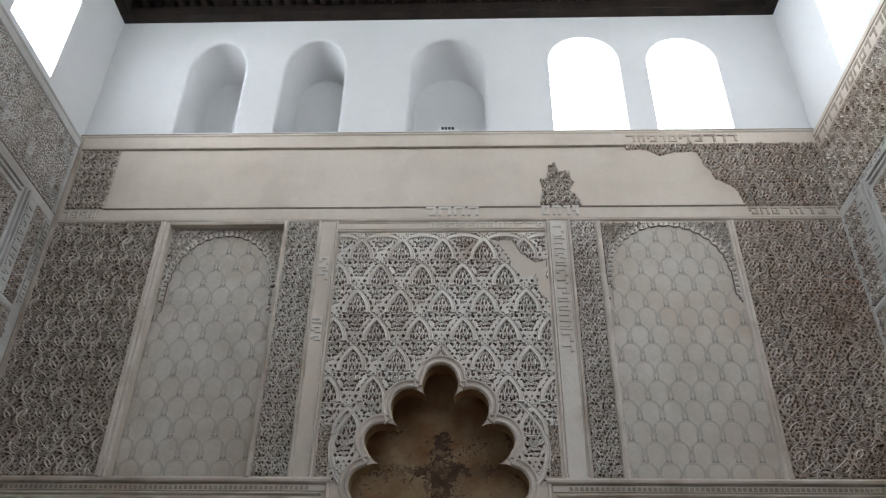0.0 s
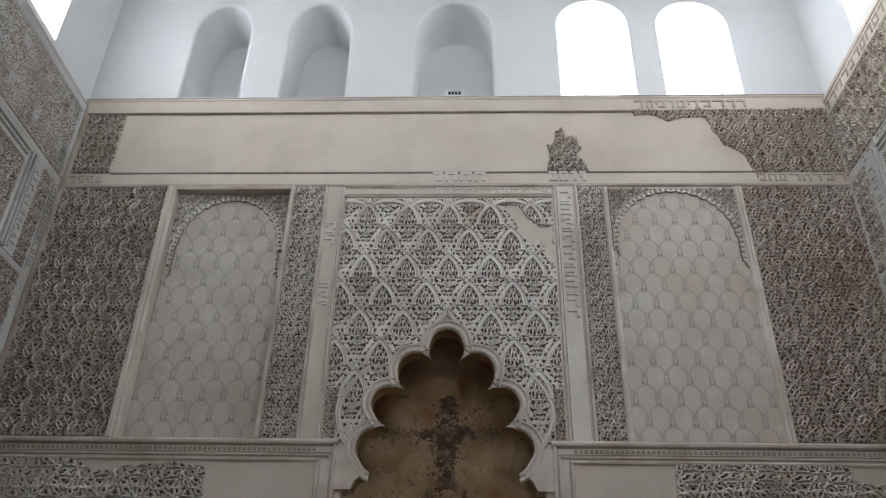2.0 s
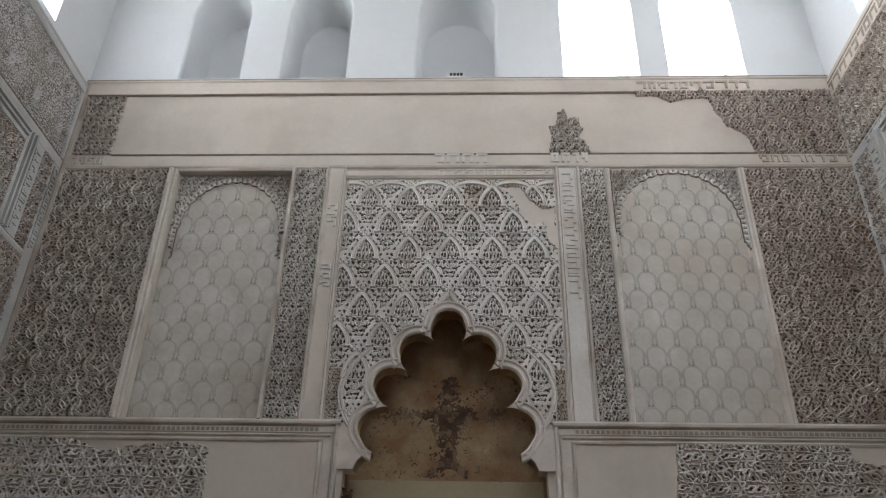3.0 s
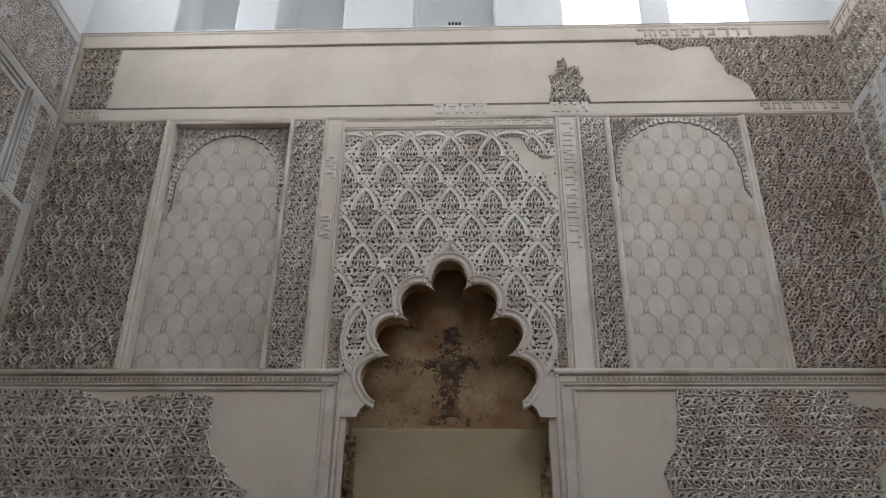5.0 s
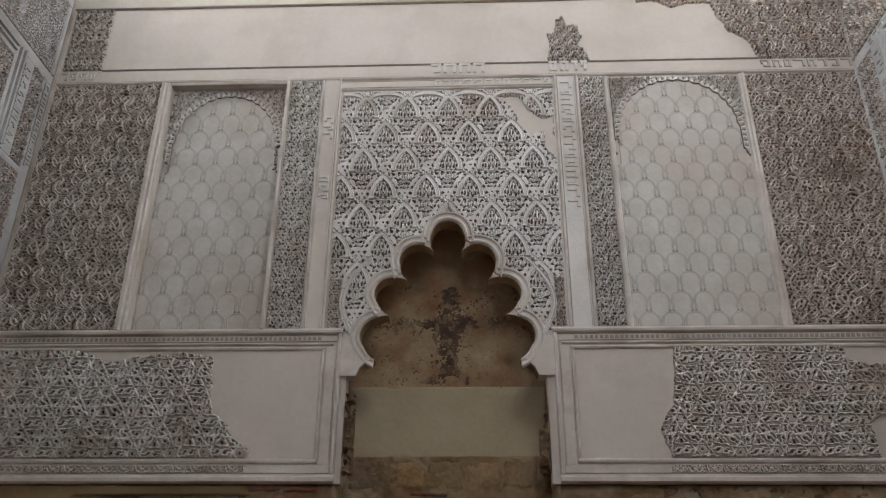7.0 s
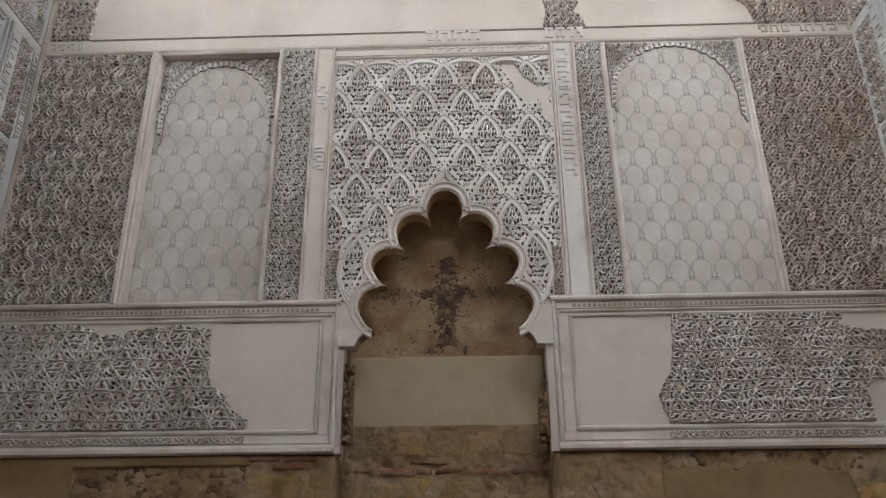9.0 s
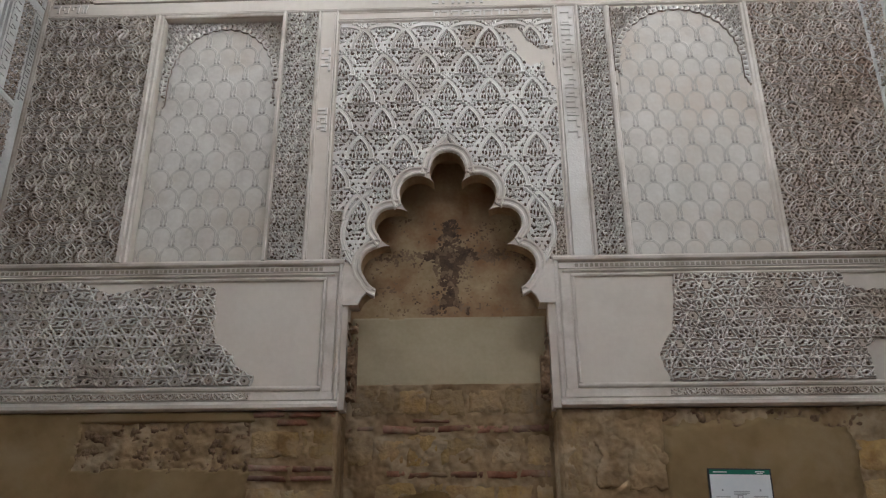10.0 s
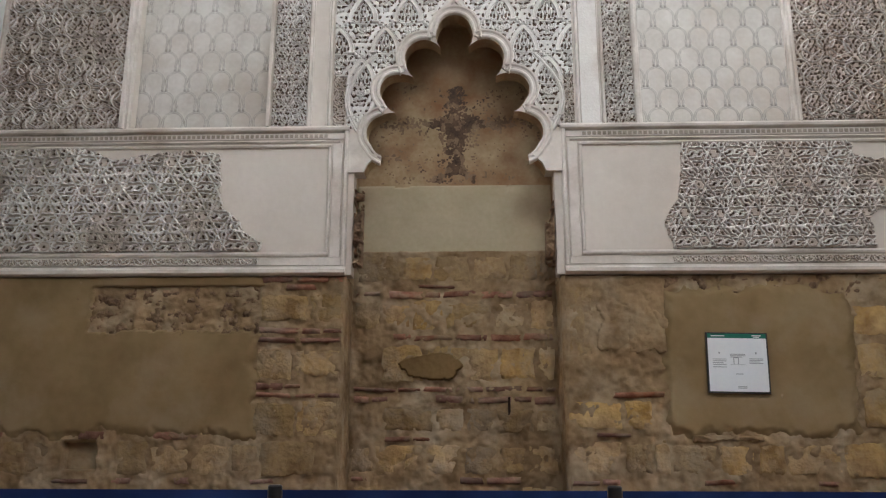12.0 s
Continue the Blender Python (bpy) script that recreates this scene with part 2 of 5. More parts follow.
def relief(name, u0, u1, v0, v1, res, height, mat, parent, mask=None, plan=to_west, label="", back=-0.004, second=None, where=None, smooth=True, low=0.0075, ground=None):
    """A carved surface: a fine sheet whose height over the wall follows height(u, v); mask(u, v) cuts its outline."""
    smooth = smooth and not name.startswith("carved")
    nu, nv = max(2, int((u1 - u0) / res) + 1), max(2, int((v1 - v0) / res) + 1)
    u, v = np.meshgrid(np.linspace(u0, u1, nu), np.linspace(v0, v1, nv))
    h = height(u, v)
    keep = np.ones(u.shape, bool)
    if mask is not None:
        keep = mask(u, v)
    keep[0, :] = keep[-1, :] = keep[:, 0] = keep[:, -1] = False
    h = np.where(keep, h, back)
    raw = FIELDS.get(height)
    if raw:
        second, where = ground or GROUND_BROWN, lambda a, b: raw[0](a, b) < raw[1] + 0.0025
    # faces below low take a darker colour, the shade of the recesses
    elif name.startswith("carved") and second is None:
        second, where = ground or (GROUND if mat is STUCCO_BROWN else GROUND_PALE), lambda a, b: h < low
    co = np.stack(plan(u, v, h) if plan is to_west else [np.broadcast_to(c, u.shape) for c in plan(u, v, h)], -1).reshape(-1, 3)
    idx = np.arange(nu * nv).reshape(nv, nu)
    quads = np.stack([idx[:-1, :-1], idx[:-1, 1:], idx[1:, 1:], idx[1:, :-1]], -1).reshape(-1, 4)
    quads = quads[keep.reshape(-1)[quads].any(1)]
    if plan is to_south:
        quads = quads[:, ::-1]
    used = np.unique(quads)
    remap = np.zeros(nu * nv, int)
    remap[used] = np.arange(len(used))
    quads, co = remap[quads], co[used]
    me = bpy.data.meshes.new(name)
    me.vertices.add(len(co))
    me.vertices.foreach_set("co", co.astype(np.float32).ravel())
    me.loops.add(quads.size)
    me.loops.foreach_set("vertex_index", quads.astype(np.int32).ravel())
    me.polygons.add(len(quads))
    me.polygons.foreach_set("loop_start", np.arange(0, quads.size, 4, dtype=np.int32))
    me.polygons.foreach_set("use_smooth", np.full(len(quads), smooth))
    me.update(calc_edges=True)
    me.materials.append(mat)
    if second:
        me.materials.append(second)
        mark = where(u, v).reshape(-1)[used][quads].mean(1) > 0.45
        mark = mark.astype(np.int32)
        # pit faces take the darkest tone, shade painted by carved depth
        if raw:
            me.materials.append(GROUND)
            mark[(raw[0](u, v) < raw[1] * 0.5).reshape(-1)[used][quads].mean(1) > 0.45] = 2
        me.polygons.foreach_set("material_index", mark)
    ob = new(name, me)
    ob.parent = parent
    if label:
        ob["label"] = label
    return ob


# ---- carved patterns ----
class Pattern:
    """A repeating carved pattern: strokes of given half width and height on a tile."""

    def __init__(self, width, height, res=0.003, edge=0.0035):
        self.w, self.h, self.edge = width, height, edge
        self.nu, self.nv = int(round(width / res)), int(round(height / res))
        self.points, self.pits = [], []

    def stroke(self, pts, half=0.007, top=0.022, taper=False, weave=0.0, groove=0.0, step=0.003):
        pts = np.asarray(pts, float)
        seg = np.linalg.norm(np.diff(pts, axis=0), axis=1)
        s = np.concatenate([[0], np.cumsum(seg)])
        n = max(2, int(s[-1] / step))
        t = np.linspace(0, s[-1], n)
        x, y = np.interp(t, s, pts[:, 0]), np.interp(t, s, pts[:, 1])
        r = np.full(n, half)
        if taper:
            r = half * np.sqrt(np.clip(np.sin(np.pi * (t / s[-1]) ** 0.75), 0.05, 1))
        top = np.full(n, top) * (1 + 0.22 * np.sin(2 * np.pi * t / weave) if weave else 1)
        self.points.append(np.stack([x, y, r, top, np.full(n, groove)], 1))
        return self

    def arc(self, cx, cy, r, a0, a1, **k):
        a = np.radians(np.linspace(a0, a1, 28))
        return self.stroke(np.stack([cx + r * np.cos(a), cy + r * np.sin(a)], 1), **k)

    def leaf(self, cx, cy, angle, length, curl, half=0.008, top=0.017):
        t = np.linspace(0, 1, 10)
        a = angle + curl * t
        x = cx + np.cumsum(np.cos(a)) * length / 10
        y = cy + np.cumsum(np.sin(a)) * length / 10
        return self.stroke(np.stack([x, y], 1), half=half, top=top, taper=True)

    def slot(self, x, y, angle, length, half=0.006):
        """A pit cut through to the ground, long or round."""
        self.pits.append((x, y, angle, length, half))
        return self

    def drill(self, spacing, seed, half=0.007, length=0.012):
        """Uneven pits in offset rows."""
        rnd = random.Random(seed)
        na, nb = max(2, round(self.w / spacing)), 2 * max(1, round(self.h / spacing / 2))
        for a in range(na):
            for b in range(nb):
                x, y = (a + 0.5 * (b % 2) + rnd.uniform(-0.22, 0.22)) * self.w / na, (b + rnd.uniform(-0.22, 0.22)) * self.h / nb
                self.slot(x, y, rnd.uniform(0, 3.14), length * rnd.uniform(0.3, 1.6), half * rnd.uniform(0.75, 1.2))
        return self

    def bake(self, fill=0.0, cell=0.03, margin=0.006, seed=1, gap=0.13, plain=0.0):
        """Height map of the tile: leaf islands of about one cell, cleared along the strokes, then the strokes."""
        u, v = np.meshgrid((np.arange(self.nu) + 0.5) * self.w / self.nu, (np.arange(self.nv) + 0.5) * self.h / self.nv)
        out, near = np.zeros(u.shape), np.full(u.shape, 9.0)
        du, dv = self.w / self.nu, self.h / self.nv
        for x, y, r, top, groove in np.concatenate(self.points):
            reach = r + margin + du
            ku, kv = int(reach / du) + 1, int(reach / dv) + 1
            ci, cj = int(x / du), int(y / dv)
            ii, jj = np.arange(ci - ku, ci + ku + 1), np.arange(cj - kv, cj + kv + 1)
            d = np.hypot((ii + 0.5) * du - x, ((jj + 0.5) * dv - y)[:, None])
            z = top * np.clip((r - d) / self.edge, 0, 1) ** 0.35
            sel = np.ix_(jj % self.nv, ii % self.nu)
            near[sel] = np.minimum(near[sel], d - r)
            if groove:
                z = np.where(d < groove, z - 0.011 * (1 - d / groove), z)
                out[sel] = np.where(d < groove, np.minimum(np.maximum(out[sel], z), np.maximum(z, 0.010)), np.maximum(out[sel], z))
            else:
                out[sel] = np.maximum(out[sel], z)
        if fill:
            rnd = np.random.RandomState(seed)
            na, nb = max(2, int(self.w / cell)), max(2, int(self.h / cell))
            first, second = np.full(u.shape, 9.0), np.full(u.shape, 9.0)
            island, tilt = np.zeros(u.shape), np.zeros(u.shape)
            for a in range(na):
                for b in range(nb):
                    cx, cy = (a + rnd.uniform(0.05, 0.95)) * self.w / na, (b + rnd.uniform(0.05, 0.95)) * self.h / nb
                    turn, long = rnd.uniform(0, np.pi), rnd.uniform(1.0, 1.7)
                    x = u - cx - self.w * np.round((u - cx) / self.w)
                    y = v - cy - self.h * np.round((v - cy) / self.h)
                    p, q = x * np.cos(turn) + y * np.sin(turn), y * np.cos(turn) - x * np.sin(turn)
                    d = np.hypot(p / long, q * 1.15) / cell
                    high = rnd.uniform(0.65, 1.0)
                    closer = d < first
                    second = np.where(closer, first, np.minimum(second, d))
                    island = np.where(closer, high, island)
                    tilt = np.where(closer, np.abs(q) / cell, tilt)
                    first = np.where(closer, d, first)
            leaf = fill * island * np.clip((second - first - gap) / 0.08, 0, 1) ** 0.35 * np.clip(0.93 + 0.25 * tilt, 0, 1.1)
            out = np.maximum(out, np.where(near < margin, 0.0, leaf))
        if plain:
            out = np.maximum(out, np.where((near > 0) & (near < margin), plain - 0.009, plain))
        for x, y, angle, length, half in self.pits:
            a = u - x - self.w * np.round((u - x) / self.w)
            b = v - y - self.h * np.round((v - y) / self.h)
            s = np.clip((a * math.cos(angle) + b * math.sin(angle)) / (length + 1e-6), -0.5, 0.5) * length
            d = np.hypot(a - s * math.cos(angle), b - s * math.sin(angle))
            k = np.clip((d - half * 0.75) / (half * 0.25), 0, 1)
            out = np.where((d < half) & (near > -0.001), out * k - 0.002 * (1 - k), out)
        self.map, self.plain = out, plain
        return self

    def __call__(self, u, v):
        a, b = np.mod(u / self.w, 1) * self.nu - 0.5, np.mod(v / self.h, 1) * self.nv - 0.5
        i, j = np.floor(a).astype(int), np.floor(b).astype(int)
        f, g = a - i, b - j
        m = lambda p, q: self.map[q % self.nv, p % self.nu]
        return (m(i, j) * (1 - f) + m(i + 1, j) * f) * (1 - g) + (m(i, j + 1) * (1 - f) + m(i + 1, j + 1) * f) * g


def vine_pattern(w, h, seed, half=0.0060, top=0.032, pit=0.034):
    """Thin stems in overlapping rings and ogives over a flat leafy ground that is drilled all over."""
    p = Pattern(w, h)
    t = np.linspace(0, 1, 60)
    for k in range(2):
        for sign in (1, -1):
            x = w * (0.25 + 0.5 * k) + sign * w * 0.235 * np.sin(2 * np.pi * t)
            p.stroke(np.stack([x, t * h], 1), half=half * 0.85, top=top * 0.84, weave=h / 3)
        for q in range(2):
            cx, cy = w * (0.25 + 0.5 * k), h * (0.5 * q)
            ox, oy = w * 0.5 * k, h * (0.25 + 0.5 * q)
            p.arc(cx, cy + h * 0.10, w * 0.20, 20, 340, half=half, top=top, weave=w * 0.4)
            p.arc(ox, oy + h * 0.02, w * 0.17, -60, 250, half=half, top=top, weave=w * 0.35)
            for s in (1, -1):
                p.leaf(cx + s * w * 0.03, cy - h * 0.04, 1.57 - s * 0.5, w * 0.13, s * 2.2, half * 0.9, top * 0.80)
                p.slot(cx + s * w * 0.05, cy + h * 0.10, 1.57 + s * 0.5, 0.016, pit * 0.2).slot(ox + s * w * 0.04, oy, 1.57 - s * 0.4, 0.014, pit * 0.2)
    p.drill(pit, seed + 70, pit * 0.20, pit * 0.42)
    return p.bake(margin=0.0045, plain=0.019)


def sebka_pattern():
    """Rows of narrow pointed arches in broad bands on stepped feet, a palm in each and a rosette below."""
    w, h = 0.345, 0.512
    p = Pattern(w, h, res=0.0025, edge=0.003)
    for ax, ay in ((0.1725, 0.50), (0.0, 0.244)):
        for off, half, top in ((0.0, 0.0150, 0.027), (0.0140, 0.0042, 0.036), (-0.0140, 0.0042, 0.034)):
            for s in (1, -1):
                t = np.linspace(0, 1, 40)
                x = ax + s * (0.094 - off) * (1 - t ** 2.2)
                y = ay - 0.200 + (0.198 - off * 1.6) * t
                p.stroke(np.stack([x, y], 1), half=half, top=top)
        for s in (1, -1):
            x0, y0 = ax + s * 0.103, ay - 0.204
            p.stroke([(x0 - s * 0.03, y0), (x0 + s * 0.018, y0), (x0 + s * 0.018, y0 - 0.020), (x0 + s * 0.042, y0 - 0.020), (x0 + s * 0.042, y0 - 0.042), (x0 + s * 0.060, y0 - 0.042)], half=0.0085, top=0.035)
            t = np.linspace(0, 1, 16)
            p.stroke(np.stack([ax + s * 0.026 * np.sin(np.pi * t) ** 0.8, ay - 0.170 + 0.115 * t], 1), half=0.0055, top=0.029)
            p.leaf(ax + s * 0.030, ay - 0.185, 1.5708 - s * 0.1, 0.085, s * 0.2, 0.0065, 0.026)
            p.leaf(ax + s * 0.052, ay - 0.188, 1.5708 - s * 0.15, 0.060, s * 0.4, 0.006, 0.026)
            p.slot(ax + s * 0.015, ay - 0.178, 1.57, 0.022, 0.0062).slot(ax + s * 0.042, ay - 0.172, 1.5, 0.028, 0.006)
            p.slot(ax + s * 0.030, ay - 0.092, 1.57 + s * 0.35, 0.022, 0.0055).slot(ax + s * 0.050, ay - 0.122, 1.57 + s * 0.4, 0.014, 0.0062)
            p.slot(ax + s * 0.064, ay - 0.165, 1.57, 0.014, 0.0062).slot(ax + s * 0.012, ay - 0.115, 1.57, 0.020, 0.0042)
        p.slot(ax, ay - 0.042, 1.57, 0.016, 0.007)
        p.leaf(ax, ay - 0.150, 1.5708, 0.075, 0.0, 0.009, 0.028)
        p.stroke([(ax - 0.055, ay - 0.214), (ax + 0.055, ay - 0.214)], half=0.0055, top=0.022)
        cx, cy = ax, ay - 0.264
        p.arc(cx, cy, 0.034, 0, 360, half=0.0045, top=0.030)
        for k in range(6):
            p.leaf(cx, cy, k * 1.0472, 0.026, 0.0, 0.0055, 0.027)
        for s in (1, -1):
            p.leaf(cx + s * 0.006, cy - 0.05, -0.5 if s > 0 else 3.64, 0.055, s * 1.1, 0.0065, 0.028)
            p.leaf(cx + s * 0.055, cy + 0.030, -1.2 if s > 0 else 4.34, 0.06, -s * 1.2, 0.006, 0.025)
            p.leaf(cx + s * 0.05, cy - 0.02, 0.4 if s > 0 else 2.74, 0.04, s * 1.6, 0.006, 0.024)
            p.slot(cx + s * 0.044, cy + 0.034, 0.3 * s, 0.012, 0.008).slot(cx + s * 0.046, cy - 0.030, -0.7 * s, 0.016, 0.008)
            p.slot(cx + s * 0.018, cy - 0.066, 0.5 * s, 0.012, 0.0062).slot(cx + s * 0.085, cy + 0.020, 1.2, 0.012, 0.006)
            p.slot(cx + s * 0.075, cy - 0.012, 0.4, 0.010, 0.006).slot(cx + s * 0.098, cy + 0.03, 0, 0.01, 0.006)
            p.slot(ax + s * 0.128, ay - 0.165, 1.2 * s, 0.014, 0.008).slot(ax + s * 0.112, ay - 0.108, -1.0 * s, 0.016, 0.0068)
        p.arc(cx, cy - 0.085, 0.02, 180, 360, half=0.005, top=0.028)
    p.drill(0.043, 51, 0.0058, 0.010)
    return p.bake(margin=0.0045, plain=0.020)


def strap_pattern():
    """Double straps that cross at sixty degrees into large stars, with kinked knots between and round pits."""
    w = 0.25
    h = w * 3 ** 0.5
    p = Pattern(w, h, res=0.0025, edge=0.003)
    k = dict(half=0.0078, top=0.034, groove=0.0031)
    for cx, cy in ((0.0, 0.0), (w / 2, h / 2)):
        for start in (90, 30):
            a = np.radians(np.arange(start, start + 361, 120))
            p.stroke(np.stack([cx + 0.078 * np.cos(a), cy + 0.078 * np.sin(a)], 1), weave=0.09, **k)
        for n, a in enumerate(range(0, 360, 60)):
            c, s = math.cos(math.radians(a)), math.sin(math.radians(a))
            at = lambda r, o: (cx + r * c - o * s, cy + r * s + o * c)
            p.stroke([at(0.045, 0), at(0.078, 0), at(0.094, 0.018), at(0.128, 0.018)], **k)
            p.stroke([at(0.078, -0.022), at(0.104, -0.022), at(0.112, -0.006), at(0.130, -0.006)], **k)
            p.slot(*at(0.060, 0.030), math.radians(a), 0.004, 0.0080).slot(*at(0.098, 0.002), math.radians(a), 0.004, 0.0085)
    for cx, cy, start in ((w / 2, h / 6, 90), (w / 2, h * 5 / 6, 30), (0, h / 3, 30), (0, h * 2 / 3, 90)):
        a = np.radians(np.arange(start, start + 361, 120))
        p.stroke(np.stack([cx + 0.052 * np.cos(a), cy + 0.052 * np.sin(a)], 1), weave=0.05, **k)
        p.slot(cx, cy, 0.0, 0.004, 0.0085)
    for q in range(2):
        for r in range(2):
            y = h * (0.25 + 0.5 * q)
            p.stroke([(w * 0.5 * r, y), (w * (0.5 * r + 0.2), y), (w * (0.5 * r + 0.26), y + 0.016), (w * (0.5 * r + 0.5), y + 0.016)], weave=0.12, **k)
    p.drill(0.050, 73, 0.0080, 0.004)
    return p.bake(margin=0.004, plain=0.018)


def scale_pattern():
    """Round-headed scales in thin double lines; two raised dots over each head, line-coloured for dark pits."""
    w, h = 0.171, 0.332
    p = Pattern(w, h, res=0.002, edge=0.0025)
    for ax, ay in ((w / 2, 0.0), (0.0, h / 2)):
        for off in (0.0, 0.011):
            for s in (1, -1):
                a = np.linspace(0, np.radians(118), 22)
                r = 0.0815 - off
                x = np.concatenate([ax + s * r * np.sin(a), [ax + s * (0.079 - off)]])
                y = np.concatenate([ay + 0.066 + (0.085 - off) * np.cos(a), [ay + 0.004]])
                p.stroke(np.stack([x, y], 1), half=0.0026, top=0.0055)
        for s in (1, -1):
            p.arc(ax + s * 0.0145, ay + 0.161, 0.0045, 0, 360, half=0.0062, top=0.008)
    return p.bake()


def rosette_pattern(w, seed):
    """Feathery rosettes in a field of small curls."""
    p = Pattern(w, w, res=0.003, edge=0.006)
    for k in range(18):
        a = k * 6.2832 / 18
        p.stroke([(w / 2 + 0.02 * math.cos(a), w / 2 + 0.02 * math.sin(a)), (w / 2 + w * 0.3 * math.cos(a), w / 2 + w * 0.3 * math.sin(a))], half=0.0075, top=0.014, taper=True)
    p.arc(w / 2, w / 2, 0.014, 0, 360, half=0.006, top=0.016)
    p.arc(w / 2, w / 2, w * 0.36, 0, 360, half=0.006, top=0.014)
    return p.bake(0.012, 0.03, 0.004, seed)


VINE = vine_pattern(0.42, 0.40, 3)
VINE_SMALL = vine_pattern(0.25, 0.27, 8, half=0.0054, top=0.030, pit=0.027)
SEBKA = sebka_pattern()
STRAP = strap_pattern()
SCALE = scale_pattern()
ROSETTE = rosette_pattern(0.42, 4)


def worn(pattern, du=0.0, dv=0.0, seed=1, base=0.004, lift=1.0, warp=0.006):
    """The pattern with a slight warp and uneven, worn tops."""
    def height(u, v):
        a = u - du + warp * lattice_noise(u, v, 0.21, seed)
        b = v - dv + warp * lattice_noise(u, v, 0.19, seed + 5)
        wear = np.clip(0.92 + 0.22 * rough_noise(u, v, 0.5, seed + 9), 0.5, 1.1)
        return base + lift * pattern(a, b) * wear
    if pattern.plain:
        FIELDS[height] = (lambda u, v: pattern(u - du + warp * lattice_noise(u, v, 0.21, seed), v - dv + warp * lattice_noise(u, v, 0.19, seed + 5)), pattern.plain)
    return height


def ragged(outline, seed, size=0.05, amount=0.02):
    def mask(u, v):
        return inside(u + amount * rough_noise(u, v, size, seed), v + amount * rough_noise(u, v, size, seed + 7), outline)
    return mask


def moulding(name, u0, u1, v0, v1, mat, parent, plan=to_west, profile=((0.0, 0.012), (0.18, 0.030), (0.42, 0.030), (0.52, 0.018), (0.78, 0.018), (0.86, 0.026), (1.0, 0.010)), along="u", label=""):
    """A straight run of trim with a stepped profile across its width."""
    verts, faces = [], []
    pts = [(0.0, -0.004)] + list(profile) + [(1.0, -0.004)]
    for f, h in pts:
        if along == "u":
            v = v0 + f * (v1 - v0)
            verts += [plan(u0, v, h), plan(u1, v, h)]
        else:
            u = u0 + f * (u1 - u0)
            verts += [plan(u, v0, h), plan(u, v1, h)]
    for i in range(len(pts) - 1):
        faces.append((2 * i, 2 * i + 1, 2 * i + 3, 2 * i + 2))
    n = len(pts)
    faces += [tuple(2 * i for i in range(n)), tuple(2 * i + 1 for i in reversed(range(n)))]
    bm = bmesh.new()
    bv = [bm.verts.new(p) for p in verts]
    for f in faces:
        bm.faces.new([bv[i] for i in f])
    return from_bm(name, bm, mat, parent, label)


FLAT = ((0.0, 0.008), (0.04, 0.014), (0.96, 0.014), (1.0, 0.008))
ROLL = ((0.0, 0.006), (0.15, 0.018), (0.5, 0.024), (0.85, 0.018), (1.0, 0.006))


def letter_bars(u0, u1, v0, v1, seed, mat, parent, plan=to_west, base=0.014, top=0.026, along="u", pitch=0.075):
    """Worn lettering as plain raised bars."""
    rnd = random.Random(seed)
    bm = bmesh.new()

    def bar(a0, a1, b0, b1):
        if along == "v":
            a0, a1, b0, b1 = u0 + (b0 - v0), u0 + (b1 - v0), v0 + (a0 - u0), v0 + (a1 - u0)
        p = [plan(a, b, h) for h in (base - 0.006, top) for a, b in ((a0, b0), (a1, b0), (a1, b1), (a0, b1))]
        vs = [bm.verts.new(q) for q in p]
        for f in ((4, 5, 6, 7), (0, 1, 5, 4), (1, 2, 6, 5), (2, 3, 7, 6), (3, 0, 4, 7)):
            bm.faces.new([vs[i] for i in f])
    length, high = ((u1 - u0), (v1 - v0)) if along == "u" else ((v1 - v0), (u1 - u0))
    a, thick = u0 + 0.008, high * 0.17
    low, roof = v0 + high * 0.14, v0 + high * 0.86
    while a < u0 + length - pitch * 0.7:
        w = pitch * rnd.uniform(0.55, 0.95)
        bar(a + w - thick, a + w, low, roof - thick - 0.001)
        bar(a, a + w + thick * 0.3, roof - thick, roof)
        if rnd.random() < 0.55:
            bar(a + thick * 0.2, a + thick * 1.1, low + high * rnd.choice((0.0, 0.0, 0.3)), roof - thick - 0.001)
        if rnd.random() < 0.35:
            bar(a + thick * 1.2, a + w - thick - 0.001, low, low + thick)
        a += w + thick * 1.1
    return from_bm("inscription", bm, mat, parent)

# ---- the room ----
Z0, Z1, Z2, Z3 = 2.36, 3.46, 5.74, 6.76   # foot of the stucco, main zone, frieze, white wall
CX = 0.024                                # axis of the niche

# lobes of the niche arch: centre offset from the axis, height, radius; and the cusps between them
LOBES = [(0.0, 4.232, 0.126), (0.2275, 4.0135, 0.141), (0.4245, 3.748, 0.126), (0.508, 3.415, 0.134)]
CUSPS = [(0.107, 4.093), (0.3085, 3.855), (0.434, 3.572), (0.528, 3.234)]


def lobe_arc(k, side, n=18, grow=0.0):
    """Points of one lobe from its upper to its lower cusp, on one side of the axis."""
    ox, oz, r = LOBES[k]
    a_pt = CUSPS[k - 1] if k else (-CUSPS[0][0], CUSPS[0][1])
    b_pt = CUSPS[k]
    a = math.atan2(a_pt[1] - oz, a_pt[0] - ox)
    b = math.atan2(b_pt[1] - oz, b_pt[0] - ox)
    if k == 0:
        a += 2 * math.pi if a < 0 else 0
    while b > a:
        b -= 2 * math.pi
    ra, rb = math.hypot(a_pt[0] - ox, a_pt[1] - oz), math.hypot(b_pt[0] - ox, b_pt[1] - oz)
    pts = []
    for i in range(n + 1):
        t = i / n
        ends = max(0.0, 1 - t * 5) * (ra - r) + max(0.0, 1 - (1 - t) * 5) * (rb - r)
        g = a + (b - a) * t
        rr = r + max(ends, 0) + grow
        pts.append((CX + side * (ox + rr * math.cos(g)), oz + rr * math.sin(g)))
    return pts


